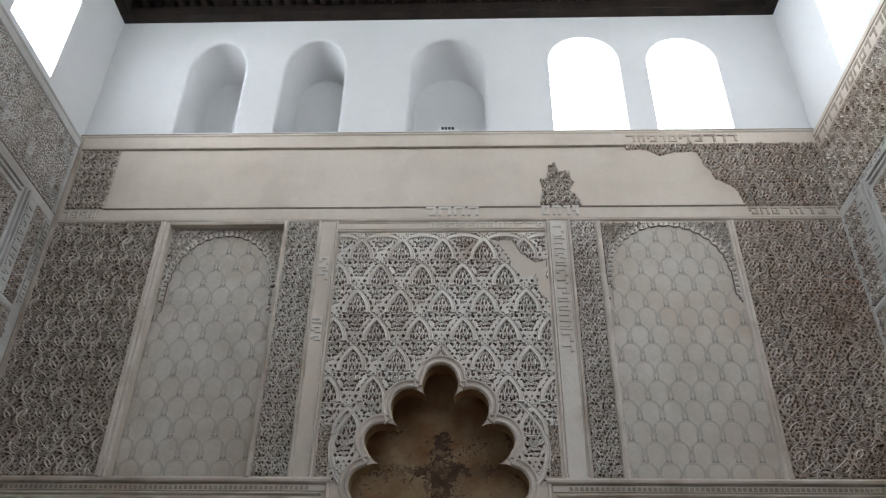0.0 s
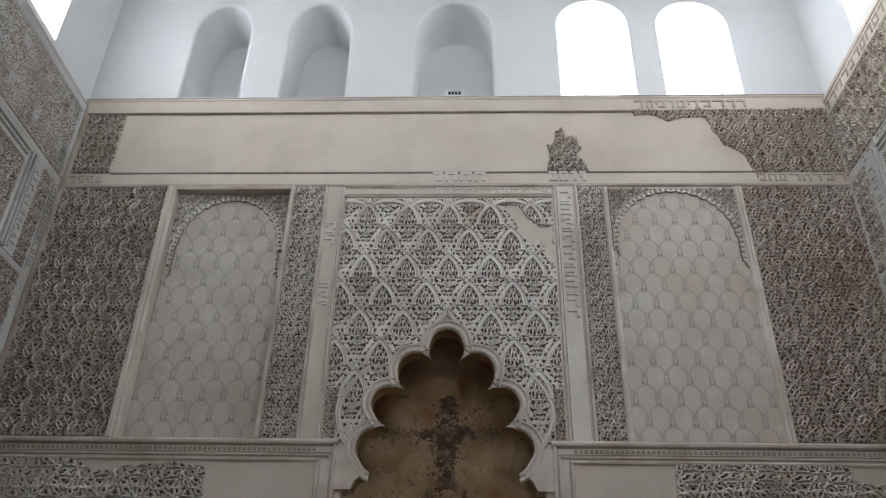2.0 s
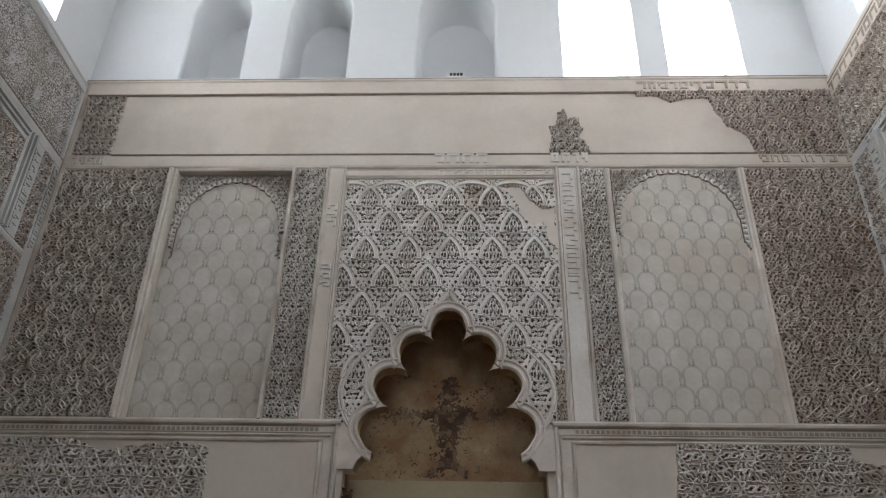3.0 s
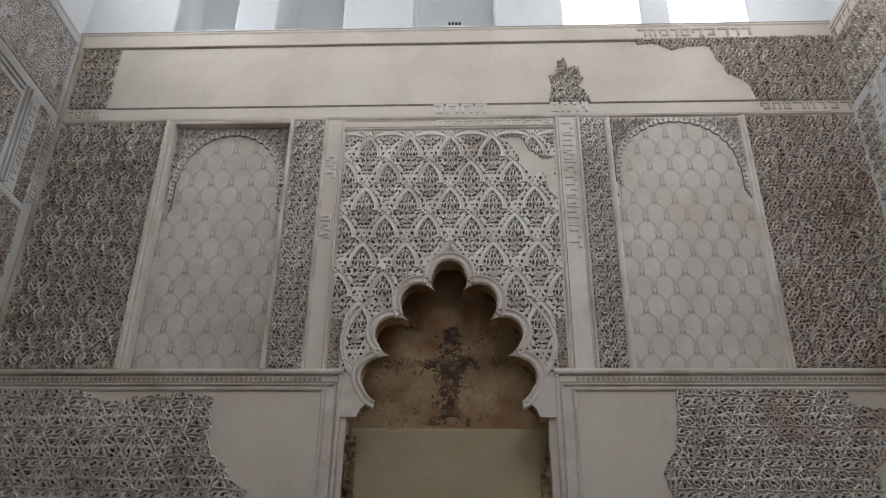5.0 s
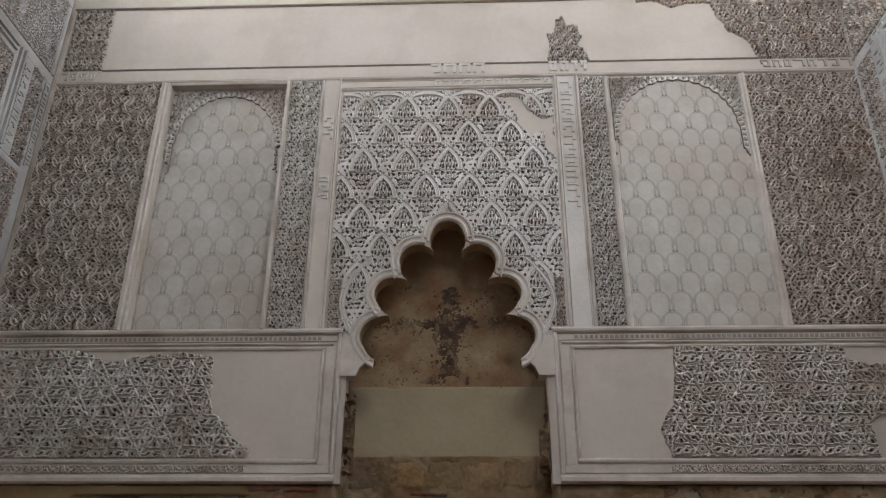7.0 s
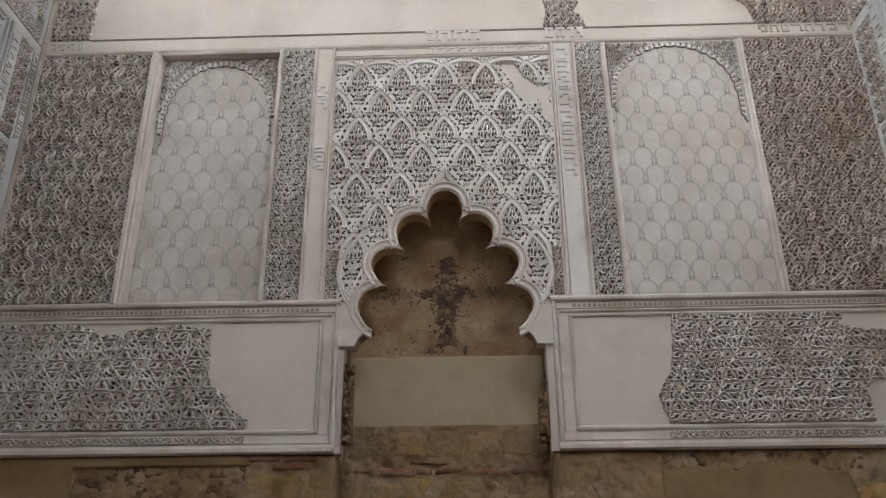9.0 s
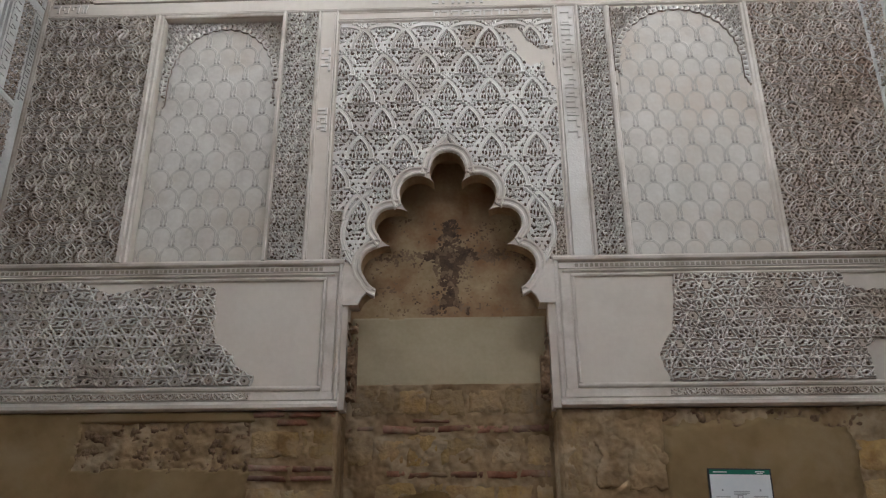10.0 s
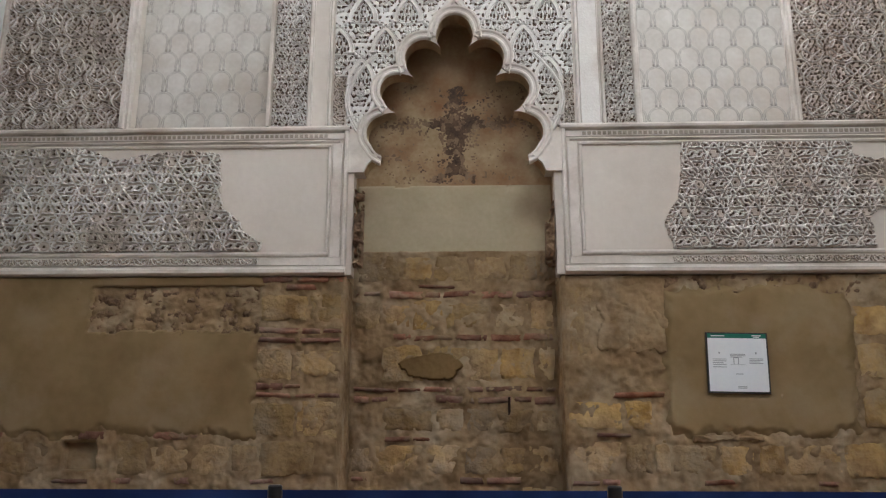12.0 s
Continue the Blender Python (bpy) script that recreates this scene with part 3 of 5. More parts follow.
def arch_outline():
    right = []
    for k in (1, 2, 3):
        right += lobe_arc(k, 1)[(1 if k > 1 else 0):]
    left = [(2 * CX - u, v) for u, v in right]
    top = lobe_arc(0, 1)
    return list(reversed(left)) + top[1:-1] + right


ARCH = arch_outline()     # left foot, over the top, right foot
NL, NR = -0.70, 0.735     # jambs under the arch
HORN = [(0.652, 3.11), (0.626, 3.165), (0.580, 3.208)]      # hollow under the lowest cusps
HORN_LEFT, HORN_RIGHT = [(CX - a, b) for a, b in HORN], [(CX + a, b) for a, b in HORN]

# the stucco slab of the west wall, with the niche cut out of it
wall_west = tagged(plate("wall_west", [[(XL, Z0), (NL, Z0), (NL, 3.11), *HORN_LEFT] + ARCH + [*reversed(HORN_RIGHT), (NR, 3.11), (NR, Z0), (XR, Z0), (XR, Z3), (XL, Z3)], [(-2.370, Z1 + 0.008), (-1.357, Z1 + 0.008), (-1.357, 5.70), (-2.370, 5.70)]], 0.0, 0.13, PLAIN),
                   "cream plaster wall with carved stucco panels and a lobed niche", "wall", kind="structure")


wall_west.data.materials.append(NICHE)
for face in wall_west.data.polygons:
    c = face.center
    if abs(face.normal.y) < 0.3 and abs(c.x - CX) < 0.68 and 3.13 < c.z < 4.40:
        face.material_index = 1


def arch_loop(u0, u1, v0, spring, top, n=20):
    c, r = (u0 + u1) / 2, (u1 - u0) / 2
    return [(u0, v0), (u1, v0)] + [(c + r * math.cos(math.pi * i / n), spring + (top - spring) * math.sin(math.pi * i / n)) for i in range(n + 1)]


# white upper wall with three blind niches and two windows
BLIND = [(-2.585, -2.025, 7.66, 8.10), (-1.61, -1.003, 7.66, 8.12), (-0.325, 0.425, 7.68, 8.11)]
LIT = [(1.062, 1.765, 7.75, 8.11), (2.045, 2.742, 7.72, 8.075)]
G = 0.03
upper = tagged(plate("wall_west_upper", [[(XL, Z3), (XR, Z3), (XR, ZC + 0.05), (XL, ZC + 0.05)]] + [arch_loop(a - G, b + G, 6.82, s, t + G) for a, b, s, t in BLIND] + [arch_loop(a - 0.012, b + 0.012, 6.82, s, t + 0.012) for a, b, s, t in LIT], WHITE_Y, 0.62, WHITE),
               "whitewashed upper wall with blind niches and arched windows", "wall", kind="structure")


def reveal(a, b, s, t, g, deep, close):
    """The rounded edge and inner faces of an arched opening."""
    rings = [(g * (1 - math.sin(q * math.pi / 12)), WHITE_Y + g * (1 - math.cos(q * math.pi / 12))) for q in range(7)] + [(0.0, deep)]
    bm = bmesh.new()
    grid = [[bm.verts.new(to_west(u, v, -d)) for u, v in arch_loop(a - o, b + o, 6.82, s, t + o, 28)] for o, d in rings]
    n = len(grid[0])
    for r in range(len(grid) - 1):
        for i in range(n):
            bm.faces.new((grid[r][i], grid[r][(i + 1) % n], grid[r + 1][(i + 1) % n], grid[r + 1][i]))
    if close:
        bm.faces.new(grid[-1])
    ob = from_bm("reveal", bm, WHITE, upper, smooth=True)
    for q in ob.data.polygons:
        if abs(q.normal.z) > 0.9 and q.center.z < 6.85 or len(q.vertices) > 4:
            q.use_smooth = False
    return ob


for a, b, s, t in BLIND:
    reveal(a, b, s, t, G, 0.60, True)
for a, b, s, t in LIT:
    reveal(a, b, s, t, 0.012, 0.60, False)
for u0, u1, v0, v1, plan in ((0.9, 3.0, 6.5, 8.35, to_west),):
    tagged(box("backdrop", u0, u1, 0.80, 0.82, v0, v1, SKYLIGHT), "bright overcast sky outside the windows", "sky", kind="structure")
for sx, x in ((-1, XL), (1, XR)):
    a, b = sorted((x + sx * 0.80, x + sx * 0.82))
    tagged(box("backdrop", a, b, -5.0, -0.5, 6.5, 8.35, SKYLIGHT), "bright overcast sky outside the windows", "sky", kind="structure")


def window(name, a, b, spring, top, plan, depth=0.45):
    """A slim frame set deep in an arched opening."""
    outer = arch_loop(a - 0.01, b + 0.01, 6.80, spring, top + 0.01)
    inner = arch_loop(a + 0.03, b - 0.03, 6.86, spring - 0.02, top - 0.035)
    ob = plate(name, [outer, inner], depth, depth + 0.03, WHITE, None, plan)
    m = (a + b) / 2
    bars = bmesh.new()
    for u0, u1, v0, v1 in ((m - 0.012, m + 0.012, 6.86, top - 0.04),) if plan is not to_west else ():
        p = [plan(u, v, -d) for d in (depth + 0.004, depth + 0.024) for u, v in ((u0, v0), (u1, v0), (u1, v1), (u0, v1))]
        vs = [bars.verts.new(q) for q in p]
        for f in ((0, 1, 2, 3), (4, 5, 6, 7), (0, 1, 5, 4), (1, 2, 6, 5), (2, 3, 7, 6), (3, 0, 4, 7)):
            bars.faces.new([vs[i] for i in f])
    if plan is to_west:
        bars.free()
    else:
        from_bm("glazing_bar", bars, WOOD if plan is to_north else STUCCO_GREY, ob)
    return tagged(ob, "white arched window frame with bright daylight behind", "window", kind="structure")


for i, (a, b, s, t) in enumerate(LIT):
    window("window_%d" % (i + 1), a, b, s, t, to_west)

# side walls: stucco slab below, white wall with windows above
for name, plan, n in (("wall_south", to_south, 3), ("wall_north", to_north, 6)):
    side = tagged(plate(name, [[(-0.13, 0), (-YB, 0), (-YB, 6.70), (-0.13, 6.70)]], 0.0, 0.62, STUCCO_GREY, None, plan),
                  "side wall covered in grey carved stucco", "wall", kind="structure")
    holes = [arch_loop(-y - 0.37, -y + 0.37, 6.80, 7.75, 8.12) for y in SIDE_WINDOWS]
    up = tagged(plate(name + "_upper", [[(-0.05, 6.70), (-YB, 6.70), (-YB, ZC + 0.05), (-0.05, ZC + 0.05)]] + holes, 0.0, 0.62, WHITE, None, plan),
                "whitewashed side wall with arched windows", "wall", kind="structure")
    for i, y in enumerate(SIDE_WINDOWS):
        window("window_%d" % (n + i), -y - 0.37, -y + 0.37, 7.75, 8.12, plan)
    if plan is to_south:
        wall_south = side
    else:
        wall_north = side


def to_east(u, v, h):
    return u, YB + h, v


tagged(plate("wall_east", [[(XL, 0), (XR, 0), (XR, ZC + 0.05), (XL, ZC + 0.05)]] + [arch_loop(x - 0.45, x + 0.45, 6.55, 7.7, 8.1) for x in ADDED_OPENINGS], 0.0, 0.62, WHITE, None, to_east),
       "unseen plain whitewashed wall with added high arched openings", "wall", kind="structure")
tagged(box("floor", XL - 0.6, XR + 0.6, YB - 0.6, 0.8, -0.1, 0.0, FLOOR), "worn terracotta floor", "floor", kind="structure")

# niche behind the arch
niche = tagged(plate("niche", [[(-0.74, 0.0), (0.76, 0.0), (0.76, 4.55), (-0.74, 4.55)]], 0.45, 0.60, NICHE), "ochre plastered back of a deep wall niche", "niche", kind="structure")
box("niche_side", -0.90, -0.74, 0.131, 0.60, Z0, 4.56, NICHE, niche)
box("niche_side", 0.76, 0.90, 0.131, 0.60, Z0, 4.56, NICHE, niche)
box("niche_top", -0.74, 0.76, 0.131, 0.449, 4.50, 4.56, NICHE, niche)
relief("plaster_patch", -0.735, 0.755, 2.60, 3.17, 0.012, lambda u, v: -0.44 + 0.004 * rough_noise(u, v, 0.2, 3), NICHE_GREY, niche,
       mask=lambda u, v: v < 3.15 + 0.012 * rough_noise(u, v, 0.15, 4), back=-0.452)


def cross_mask(u, v):
    uu, vv = u + 0.06 * rough_noise(u, v, 0.09, 21), v + 0.05 * rough_noise(u, v, 0.09, 22)
    c = uu - 0.025
    trunk = np.clip(1.25 - np.abs(c) / (0.085 + 0.06 * np.clip(1 - np.abs(vv - 3.60) / 0.2, 0, 1)), 0, 1) * (vv > 3.24) * (vv < 3.97)
    arms = 0.75 * np.clip(1.2 - np.abs(vv - 3.67) / 0.06, 0, 1) * np.clip(1.5 - np.abs(c) / 0.42, 0, 1)
    feet = np.clip(1.3 - np.abs(np.abs(c) - 0.05 - (3.30 - vv) * 0.8) / 0.045, 0, 1) * (vv > 3.16) * (vv <= 3.33)
    cover = np.maximum(np.maximum(trunk, arms), feet)
    grain = 0.95 * lattice_noise(u, v, 0.012, 41) + 0.45 * lattice_noise(u, v, 0.03, 43) + 0.35 * lattice_noise(u, v, 0.11, 44)
    soil = 0.42 * np.clip(1 - np.hypot((u - 0.02) / 0.16, (v - 3.62) / 0.26), 0, 1) + 0.35 * np.clip(1 - np.abs(v - 3.66) / 0.10, 0, 1) * (np.abs(u) < 0.62)
    return cover * 1.30 + soil * 1.15 + grain * 0.85 > 0.80


relief("painted_cross", -0.66, 0.68, 3.17, 4.0, 0.004, lambda u, v: 0 * u - 0.447, CROSS, niche, mask=cross_mask, back=-0.447, second=CROSS_FADED, where=lambda u, v: rough_noise(u, v, 0.05, 47) + 2.2 * np.abs(u - 0.01) > 0.32, label="dark flaking remains of a painted cross")


# lobed arch ribs
def in_void(u, v):
    return bool(inside(np.array([u]), np.array([v]), ARCH + [(ARCH[-1][0], 3.0), (ARCH[0][0], 3.0)])[0])


def rib(k, side):
    """One moulded rib round a lobe of the arch."""
    profile = ((0.002, -0.002), (0.002, 0.016), (0.010, 0.027), (0.020, 0.029), (0.030, 0.020), (0.044, 0.021), (0.054, 0.036), (0.066, 0.036), (0.073, 0.014), (0.073, -0.004))
    rows = []
    for i, (u, v) in enumerate(lobe_arc(k, side, 36)):
        ox, oz, r = LOBES[k]
        cu = CX + side * ox
        d = math.hypot(u - cu, v - oz)
        nu, nv = (u - cu) / d, (v - oz) / d
        if any(in_void(u + nu * e, v + nv * e) for e in (0.012, 0.025, 0.04, 0.055)):
            continue
        rows.append([to_west(u + nu * a, v + nv * a, h) for a, h in profile])
    bm = bmesh.new()
    grid = [[bm.verts.new(p) for p in row] for row in rows]
    for i in range(len(grid) - 1):
        for j in range(len(profile) - 1):
            bm.faces.new((grid[i][j], grid[i + 1][j], grid[i + 1][j + 1], grid[i][j + 1]))
    bm.faces.new(grid[0])
    bm.faces.new(grid[-1])
    return from_bm("arch_rib", bm, TRIM, wall_west, "moulded rib of the lobed arch", smooth=False)


rib(0, 1)
for k in (1, 2, 3):
    for side in (1, -1):
        rib(k, side)
for side in (1, -1):
    plate("impost", [[(CX + side * a, b) for a, b in ((0.652, 3.105), (0.77, 3.105), (0.77, 3.40), (0.70, 3.40), (0.655, 3.285), (0.60, 3.246), (0.535, 3.236), (0.582, 3.208), (0.628, 3.165))]], -0.03, 0.0, TRIM, wall_west, label="plain impost block under the lobed arch")


for side in (1, -1):
    bm = bmesh.new()
    rows = []
    for q in range(19):
        t = q / 18
        x = 0.150 * (1 - t) + 0.002
        z = 4.220 + math.sqrt(0.196 ** 2 - x * x) + 0.075 * max(0.0, 1 - x / 0.075) ** 1.5
        rows.append([to_west(CX + side * (x + o * (1 - 0.75 * t)), z + o * 0.8, hh) for o, hh in ((-0.016, -0.004), (-0.013, 0.028), (0.006, 0.034), (0.014, 0.02), (0.018, -0.004))])
    grid = [[bm.verts.new(w) for w in r] for r in rows]
    for m in range(18):
        for j in range(4):
            bm.faces.new((grid[m][j], grid[m + 1][j], grid[m + 1][j + 1], grid[m][j + 1]))
    from_bm("arch_hood", bm, TRIM, wall_west)


def arch_gap(u, v):
    """Distance to the opening of the arch."""
    d = np.full(u.shape, 9.0)
    for ox, oz, r in LOBES:
        for s in (1, -1):
            d = np.minimum(d, np.hypot(u - (CX + s * ox), v - oz) - r)
    body = np.where((np.abs(u - CX) < 0.42) & (v < 3.9), 0.0, 9.0)
    return np.minimum(d, body)


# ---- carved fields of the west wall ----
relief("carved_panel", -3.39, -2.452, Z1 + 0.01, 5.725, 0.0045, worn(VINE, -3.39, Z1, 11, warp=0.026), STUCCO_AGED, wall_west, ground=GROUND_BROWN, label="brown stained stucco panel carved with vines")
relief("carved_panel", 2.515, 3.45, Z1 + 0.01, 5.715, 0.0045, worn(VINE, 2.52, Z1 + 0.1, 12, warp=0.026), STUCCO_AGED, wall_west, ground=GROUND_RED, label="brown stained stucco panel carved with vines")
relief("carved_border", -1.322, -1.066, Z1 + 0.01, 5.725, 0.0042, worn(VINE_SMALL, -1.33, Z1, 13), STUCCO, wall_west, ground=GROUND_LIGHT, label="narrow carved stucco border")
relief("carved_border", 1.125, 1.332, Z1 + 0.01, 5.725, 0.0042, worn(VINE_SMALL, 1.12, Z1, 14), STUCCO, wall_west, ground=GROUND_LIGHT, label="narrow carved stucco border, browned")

lost = ragged([(0.44, 5.53), (0.62, 5.53), (0.70, 5.38), (0.80, 5.30), (0.90, 5.33), (0.90, 4.93), (0.84, 4.98), (0.80, 5.18), (0.70, 5.14), (0.60, 5.25), (0.58, 5.36)], 61, 0.08, 0.03)


def sebka_mask(u, v):
    return (arch_gap(u, v) > 0.058) & ~((np.abs(u - CX) < 0.55 * (4.51 - v)) & (v > 4.3)) & ~inside(u, v, ARCH) & ~lost(u, v) & ~((np.abs(u - CX) > 0.79) & (v < 3.86)) & ~((np.abs(u - CX) > 0.60) & (v < 3.45))


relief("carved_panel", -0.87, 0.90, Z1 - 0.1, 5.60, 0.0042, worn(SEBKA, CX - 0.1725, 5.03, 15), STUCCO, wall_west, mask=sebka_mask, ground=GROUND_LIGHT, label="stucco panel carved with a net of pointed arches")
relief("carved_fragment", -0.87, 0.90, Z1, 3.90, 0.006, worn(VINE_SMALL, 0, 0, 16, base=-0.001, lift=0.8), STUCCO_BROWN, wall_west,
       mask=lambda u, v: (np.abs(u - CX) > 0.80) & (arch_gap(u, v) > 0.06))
for i in range(-2, 4):
    bm = bmesh.new()
    c = CX + (i - 0.5) * 0.345
    rows = []
    for q in range(25):
        a = math.pi * q / 24
        rows.append([(c + (0.166 + o) * math.cos(a), 5.500 + (0.080 + o * 0.9) * math.sin(a), h) for o, h in ((-0.034, 0.002), (-0.032, 0.036), (-0.026, 0.036), (-0.024, 0.031), (0.004, 0.031), (0.010, 0.002))])
    rows = [r for r in rows if -0.865 < r[0][0] < 0.895 and -0.865 < r[-1][0] < 0.895]
    if len(rows) > 3:
        grid = [[bm.verts.new(to_west(*p)) for p in r] for r in rows]
        for m in range(len(grid) - 1):
            for j in range(5):
                bm.faces.new((grid[m][j], grid[m + 1][j], grid[m + 1][j + 1], grid[m][j + 1]))
        from_bm("arch_band", bm, STUCCO, wall_west)
    else:
        bm.free()
# long ribs curving down beside the arch
for side in (1, -1):
    bm = bmesh.new()
    rows = []
    for q in range(31):
        t = q / 30
        for_u = 0.70 + 0.11 * math.sin(math.pi * t) - 0.10 * t ** 2
        z = 3.42 + 0.60 * t
        rows.append([to_west(CX + side * (for_u + o), z, h) for o, h in ((-0.022, 0.0), (-0.018, 0.03), (-0.004, 0.034), (0.004, 0.026), (0.016, 0.034), (0.022, 0.0))])
    grid = [[bm.verts.new(p) for p in r] for r in rows]
    for m in range(30):
        for j in range(5):
            bm.faces.new((grid[m][j], grid[m + 1][j], grid[m + 1][j + 1], grid[m][j + 1]))
    from_bm("arch_band", bm, STUCCO, wall_west)


def panel_head(u, v, u0, u1, spring, top):
    """Distance outside a scalloped round arch that heads a panel."""
    c, r = (u0 + u1) / 2, (u1 - u0) / 2
    a = np.arctan2((v - spring) * r / (top - spring), u - c)
    d = np.hypot(u - c, (v - spring) * r / (top - spring)) - r
    return np.where(v > spring, d + 0.013 * np.abs(np.sin(a * 17)), np.abs(u - c) - r)


def scale_panel(u0, u1, spring, top, mat, seed, deep, edge_mat, line, bead, pitch):
    """A scale-patterned field under a scalloped arch, set back by deep."""
    inset = 0.07 if deep else 0.05
    scales = lambda u, v: SCALE((u - bead[0]) / pitch + 0.0855, (v - bead[1]) / pitch + 0.161)
    relief("scale_panel", u0, u1, Z1 + 0.01, 5.70, 0.0033,
           lambda u, v: 0.006 - deep + 0.004 * rough_noise(u, v, 0.25, seed + 1) + 0.65 * scales(u, v), mat, wall_west, second=line,
           where=lambda u, v: scales(u, v) + 0.0014 * rough_noise(u, v, 0.4, seed) > 0.0026, back=-deep - 0.002,
           mask=lambda u, v: (panel_head(u, v, u0 + inset, u1 - inset, spring, top) < 0.02) | (v < 4.85), label="pale plaster panel with a raised scale pattern")

    def height(u, v):
        d = panel_head(u, v, u0 + inset, u1 - inset, spring, top)
        a = np.arctan2(v - spring, u - (u0 + u1) / 2)
        band = np.where((d < 0.010) | ((d > 0.038) & (d < 0.046)), 0.026, 0.008 + 0.016 * np.abs(np.sin(a * 34)))
        return np.where(d < 0.046, band, 0.004 + VINE_SMALL(u * 1.15, v * 1.15)) - deep
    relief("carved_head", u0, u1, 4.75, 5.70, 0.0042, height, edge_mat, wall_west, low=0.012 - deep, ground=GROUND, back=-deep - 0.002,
           mask=lambda u, v: (panel_head(u, v, u0 + inset, u1 - inset, spring, top) > 0.0) & ((v > spring) | (rough_noise(u, v, 0.09, seed + 3) + (v - 4.95) * 4 > 0.1)), label="scalloped arch with carved spandrels")


box("panel_back", -2.369, -1.358, 0.087, 0.128, Z1 + 0.009, 5.699, SCALES, wall_west)
scale_panel(-2.369, -1.358, 5.16, 5.64, SCALES, 31, 0.08, STUCCO, LINE_PALE, (-1.914, 3.976), 1.0)
scale_panel(1.38, 2.45, 5.20, 5.67, SCALES_WARM, 37, 0.0, STUCCO_AGED, LINE_PALE, (1.834, 3.599), 0.965)

# uprights between the fields
WIDE = ((0.0, 0.02), (0.12, 0.05), (0.45, 0.05), (0.55, 0.03), (0.8, 0.03), (0.88, 0.012), (1.0, 0.008))
moulding("frame_moulding", -2.450, -2.370, Z1, 5.725, TRIM, wall_west, profile=WIDE, along="v")
moulding("frame_moulding", -1.357, -1.324, Z1, 5.725, TRIM, wall_west, profile=((0.0, 0.03), (0.2, 0.05), (0.8, 0.05), (1.0, 0.02)), along="v")
moulding("frame_moulding", -2.370, -1.357, 5.70, 5.728, STUCCO_BROWN, wall_west, profile=((0.0, 0.02), (0.3, 0.024), (1.0, 0.024)))
moulding("frame_moulding", 2.45, 2.52, Z1, 5.72, TRIM, wall_west, profile=((0.0, 0.008), (0.2, 0.02), (0.45, 0.02), (0.6, 0.03), (0.9, 0.03), (1.0, 0.01)), along="v")
moulding("frame_moulding", 1.333, 1.383, Z1, 5.72, TRIM, wall_west, profile=ROLL, along="v")
for u0, u1 in ((-1.064, -1.036), (-0.910, -0.888), (0.912, 0.938), (1.092, 1.122)):
    moulding("frame_moulding", u0, u1, Z1, 5.735, TRIM, wall_west, profile=ROLL, along="v")
moulding("flat_band", -1.036, -0.910, Z1, 5.73, PLAIN, wall_west, profile=FLAT, along="v")
moulding("flat_band", 0.938, 1.092, Z1, 5.73, STUCCO, wall_west, profile=FLAT, along="v")
moulding("frame_moulding", -0.888, 0.905, 5.615, 5.635, TRIM, wall_west, profile=ROLL)
moulding("flat_band", -0.888, 0.905, 5.635, 5.722, PLAIN, wall_west, profile=FLAT)
letter_bars(-0.10, 0.90, 5.637, 5.72, 3, STUCCO, wall_west, pitch=0.085)
letter_bars(0.952, 1.078, 4.45, 5.70, 5, STUCCO, wall_west, along="v", pitch=0.085)
letter_bars(-1.026, -0.92, 5.12, 5.42, 6, STUCCO, wall_west, along="v", pitch=0.075)
letter_bars(-1.026, -0.92, 4.55, 4.80, 7, STUCCO, wall_west, along="v", pitch=0.075)

for u0 in (-1.034, -0.918, 0.940, 1.080):
    moulding("fillet", u0, u0 + 0.010, Z1 + 0.02, 5.71, TRIM, wall_west, profile=((0.0, 0.014), (0.2, 0.023), (0.8, 0.023), (1.0, 0.014)), along="v")
for v0 in (5.641, 5.706):
    moulding("fillet", -0.88, 0.90, v0, v0 + 0.009, TRIM, wall_west, profile=((0.0, 0.014), (0.2, 0.022), (0.8, 0.022), (1.0, 0.014)))

# band between the main zone and the frieze, the frieze, and the top band
moulding("frame_moulding", -3.39, XR, 5.728, 5.752, TRIM, wall_west, profile=ROLL)
moulding("flat_band", -3.39, XR, 5.752, 5.872, PLAIN, wall_west, profile=((0.0, 0.010), (0.03, 0.016), (0.97, 0.016), (1.0, 0.010)))
moulding("fillet", -3.02, 2.66, 5.880, 5.892, LINE, wall_west, profile=((0.0, 0.012), (0.5, 0.02), (1.0, 0.012)))
letter_bars(-0.135, 0.355, 5.765, 5.895, 8, STUCCO, wall_west, base=0.016, top=0.028, pitch=0.13)
letter_bars(0.875, 1.235, 5.765, 5.90, 9, STUCCO, wall_west, base=0.016, top=0.030, pitch=0.09)
letter_bars(2.66, 3.42, 5.765, 5.875, 10, STUCCO_BROWN, wall_west, base=0.016, top=0.028, pitch=0.1)
letter_bars(-3.37, -3.0, 5.765, 5.875, 11, STUCCO, wall_west, base=0.016, top=0.028, pitch=0.08)
relief("carved_fragment", -3.37, -2.98, 5.89, 6.575, 0.005, worn(VINE_SMALL, -3.3, 5.9, 17), STUCCO_AGED, wall_west,
       mask=ragged([(-3.37, 5.89), (-3.02, 5.89), (-3.02, 6.57), (-3.37, 6.57)], 71, 0.07, 0.012), label="surviving corner of carved frieze")
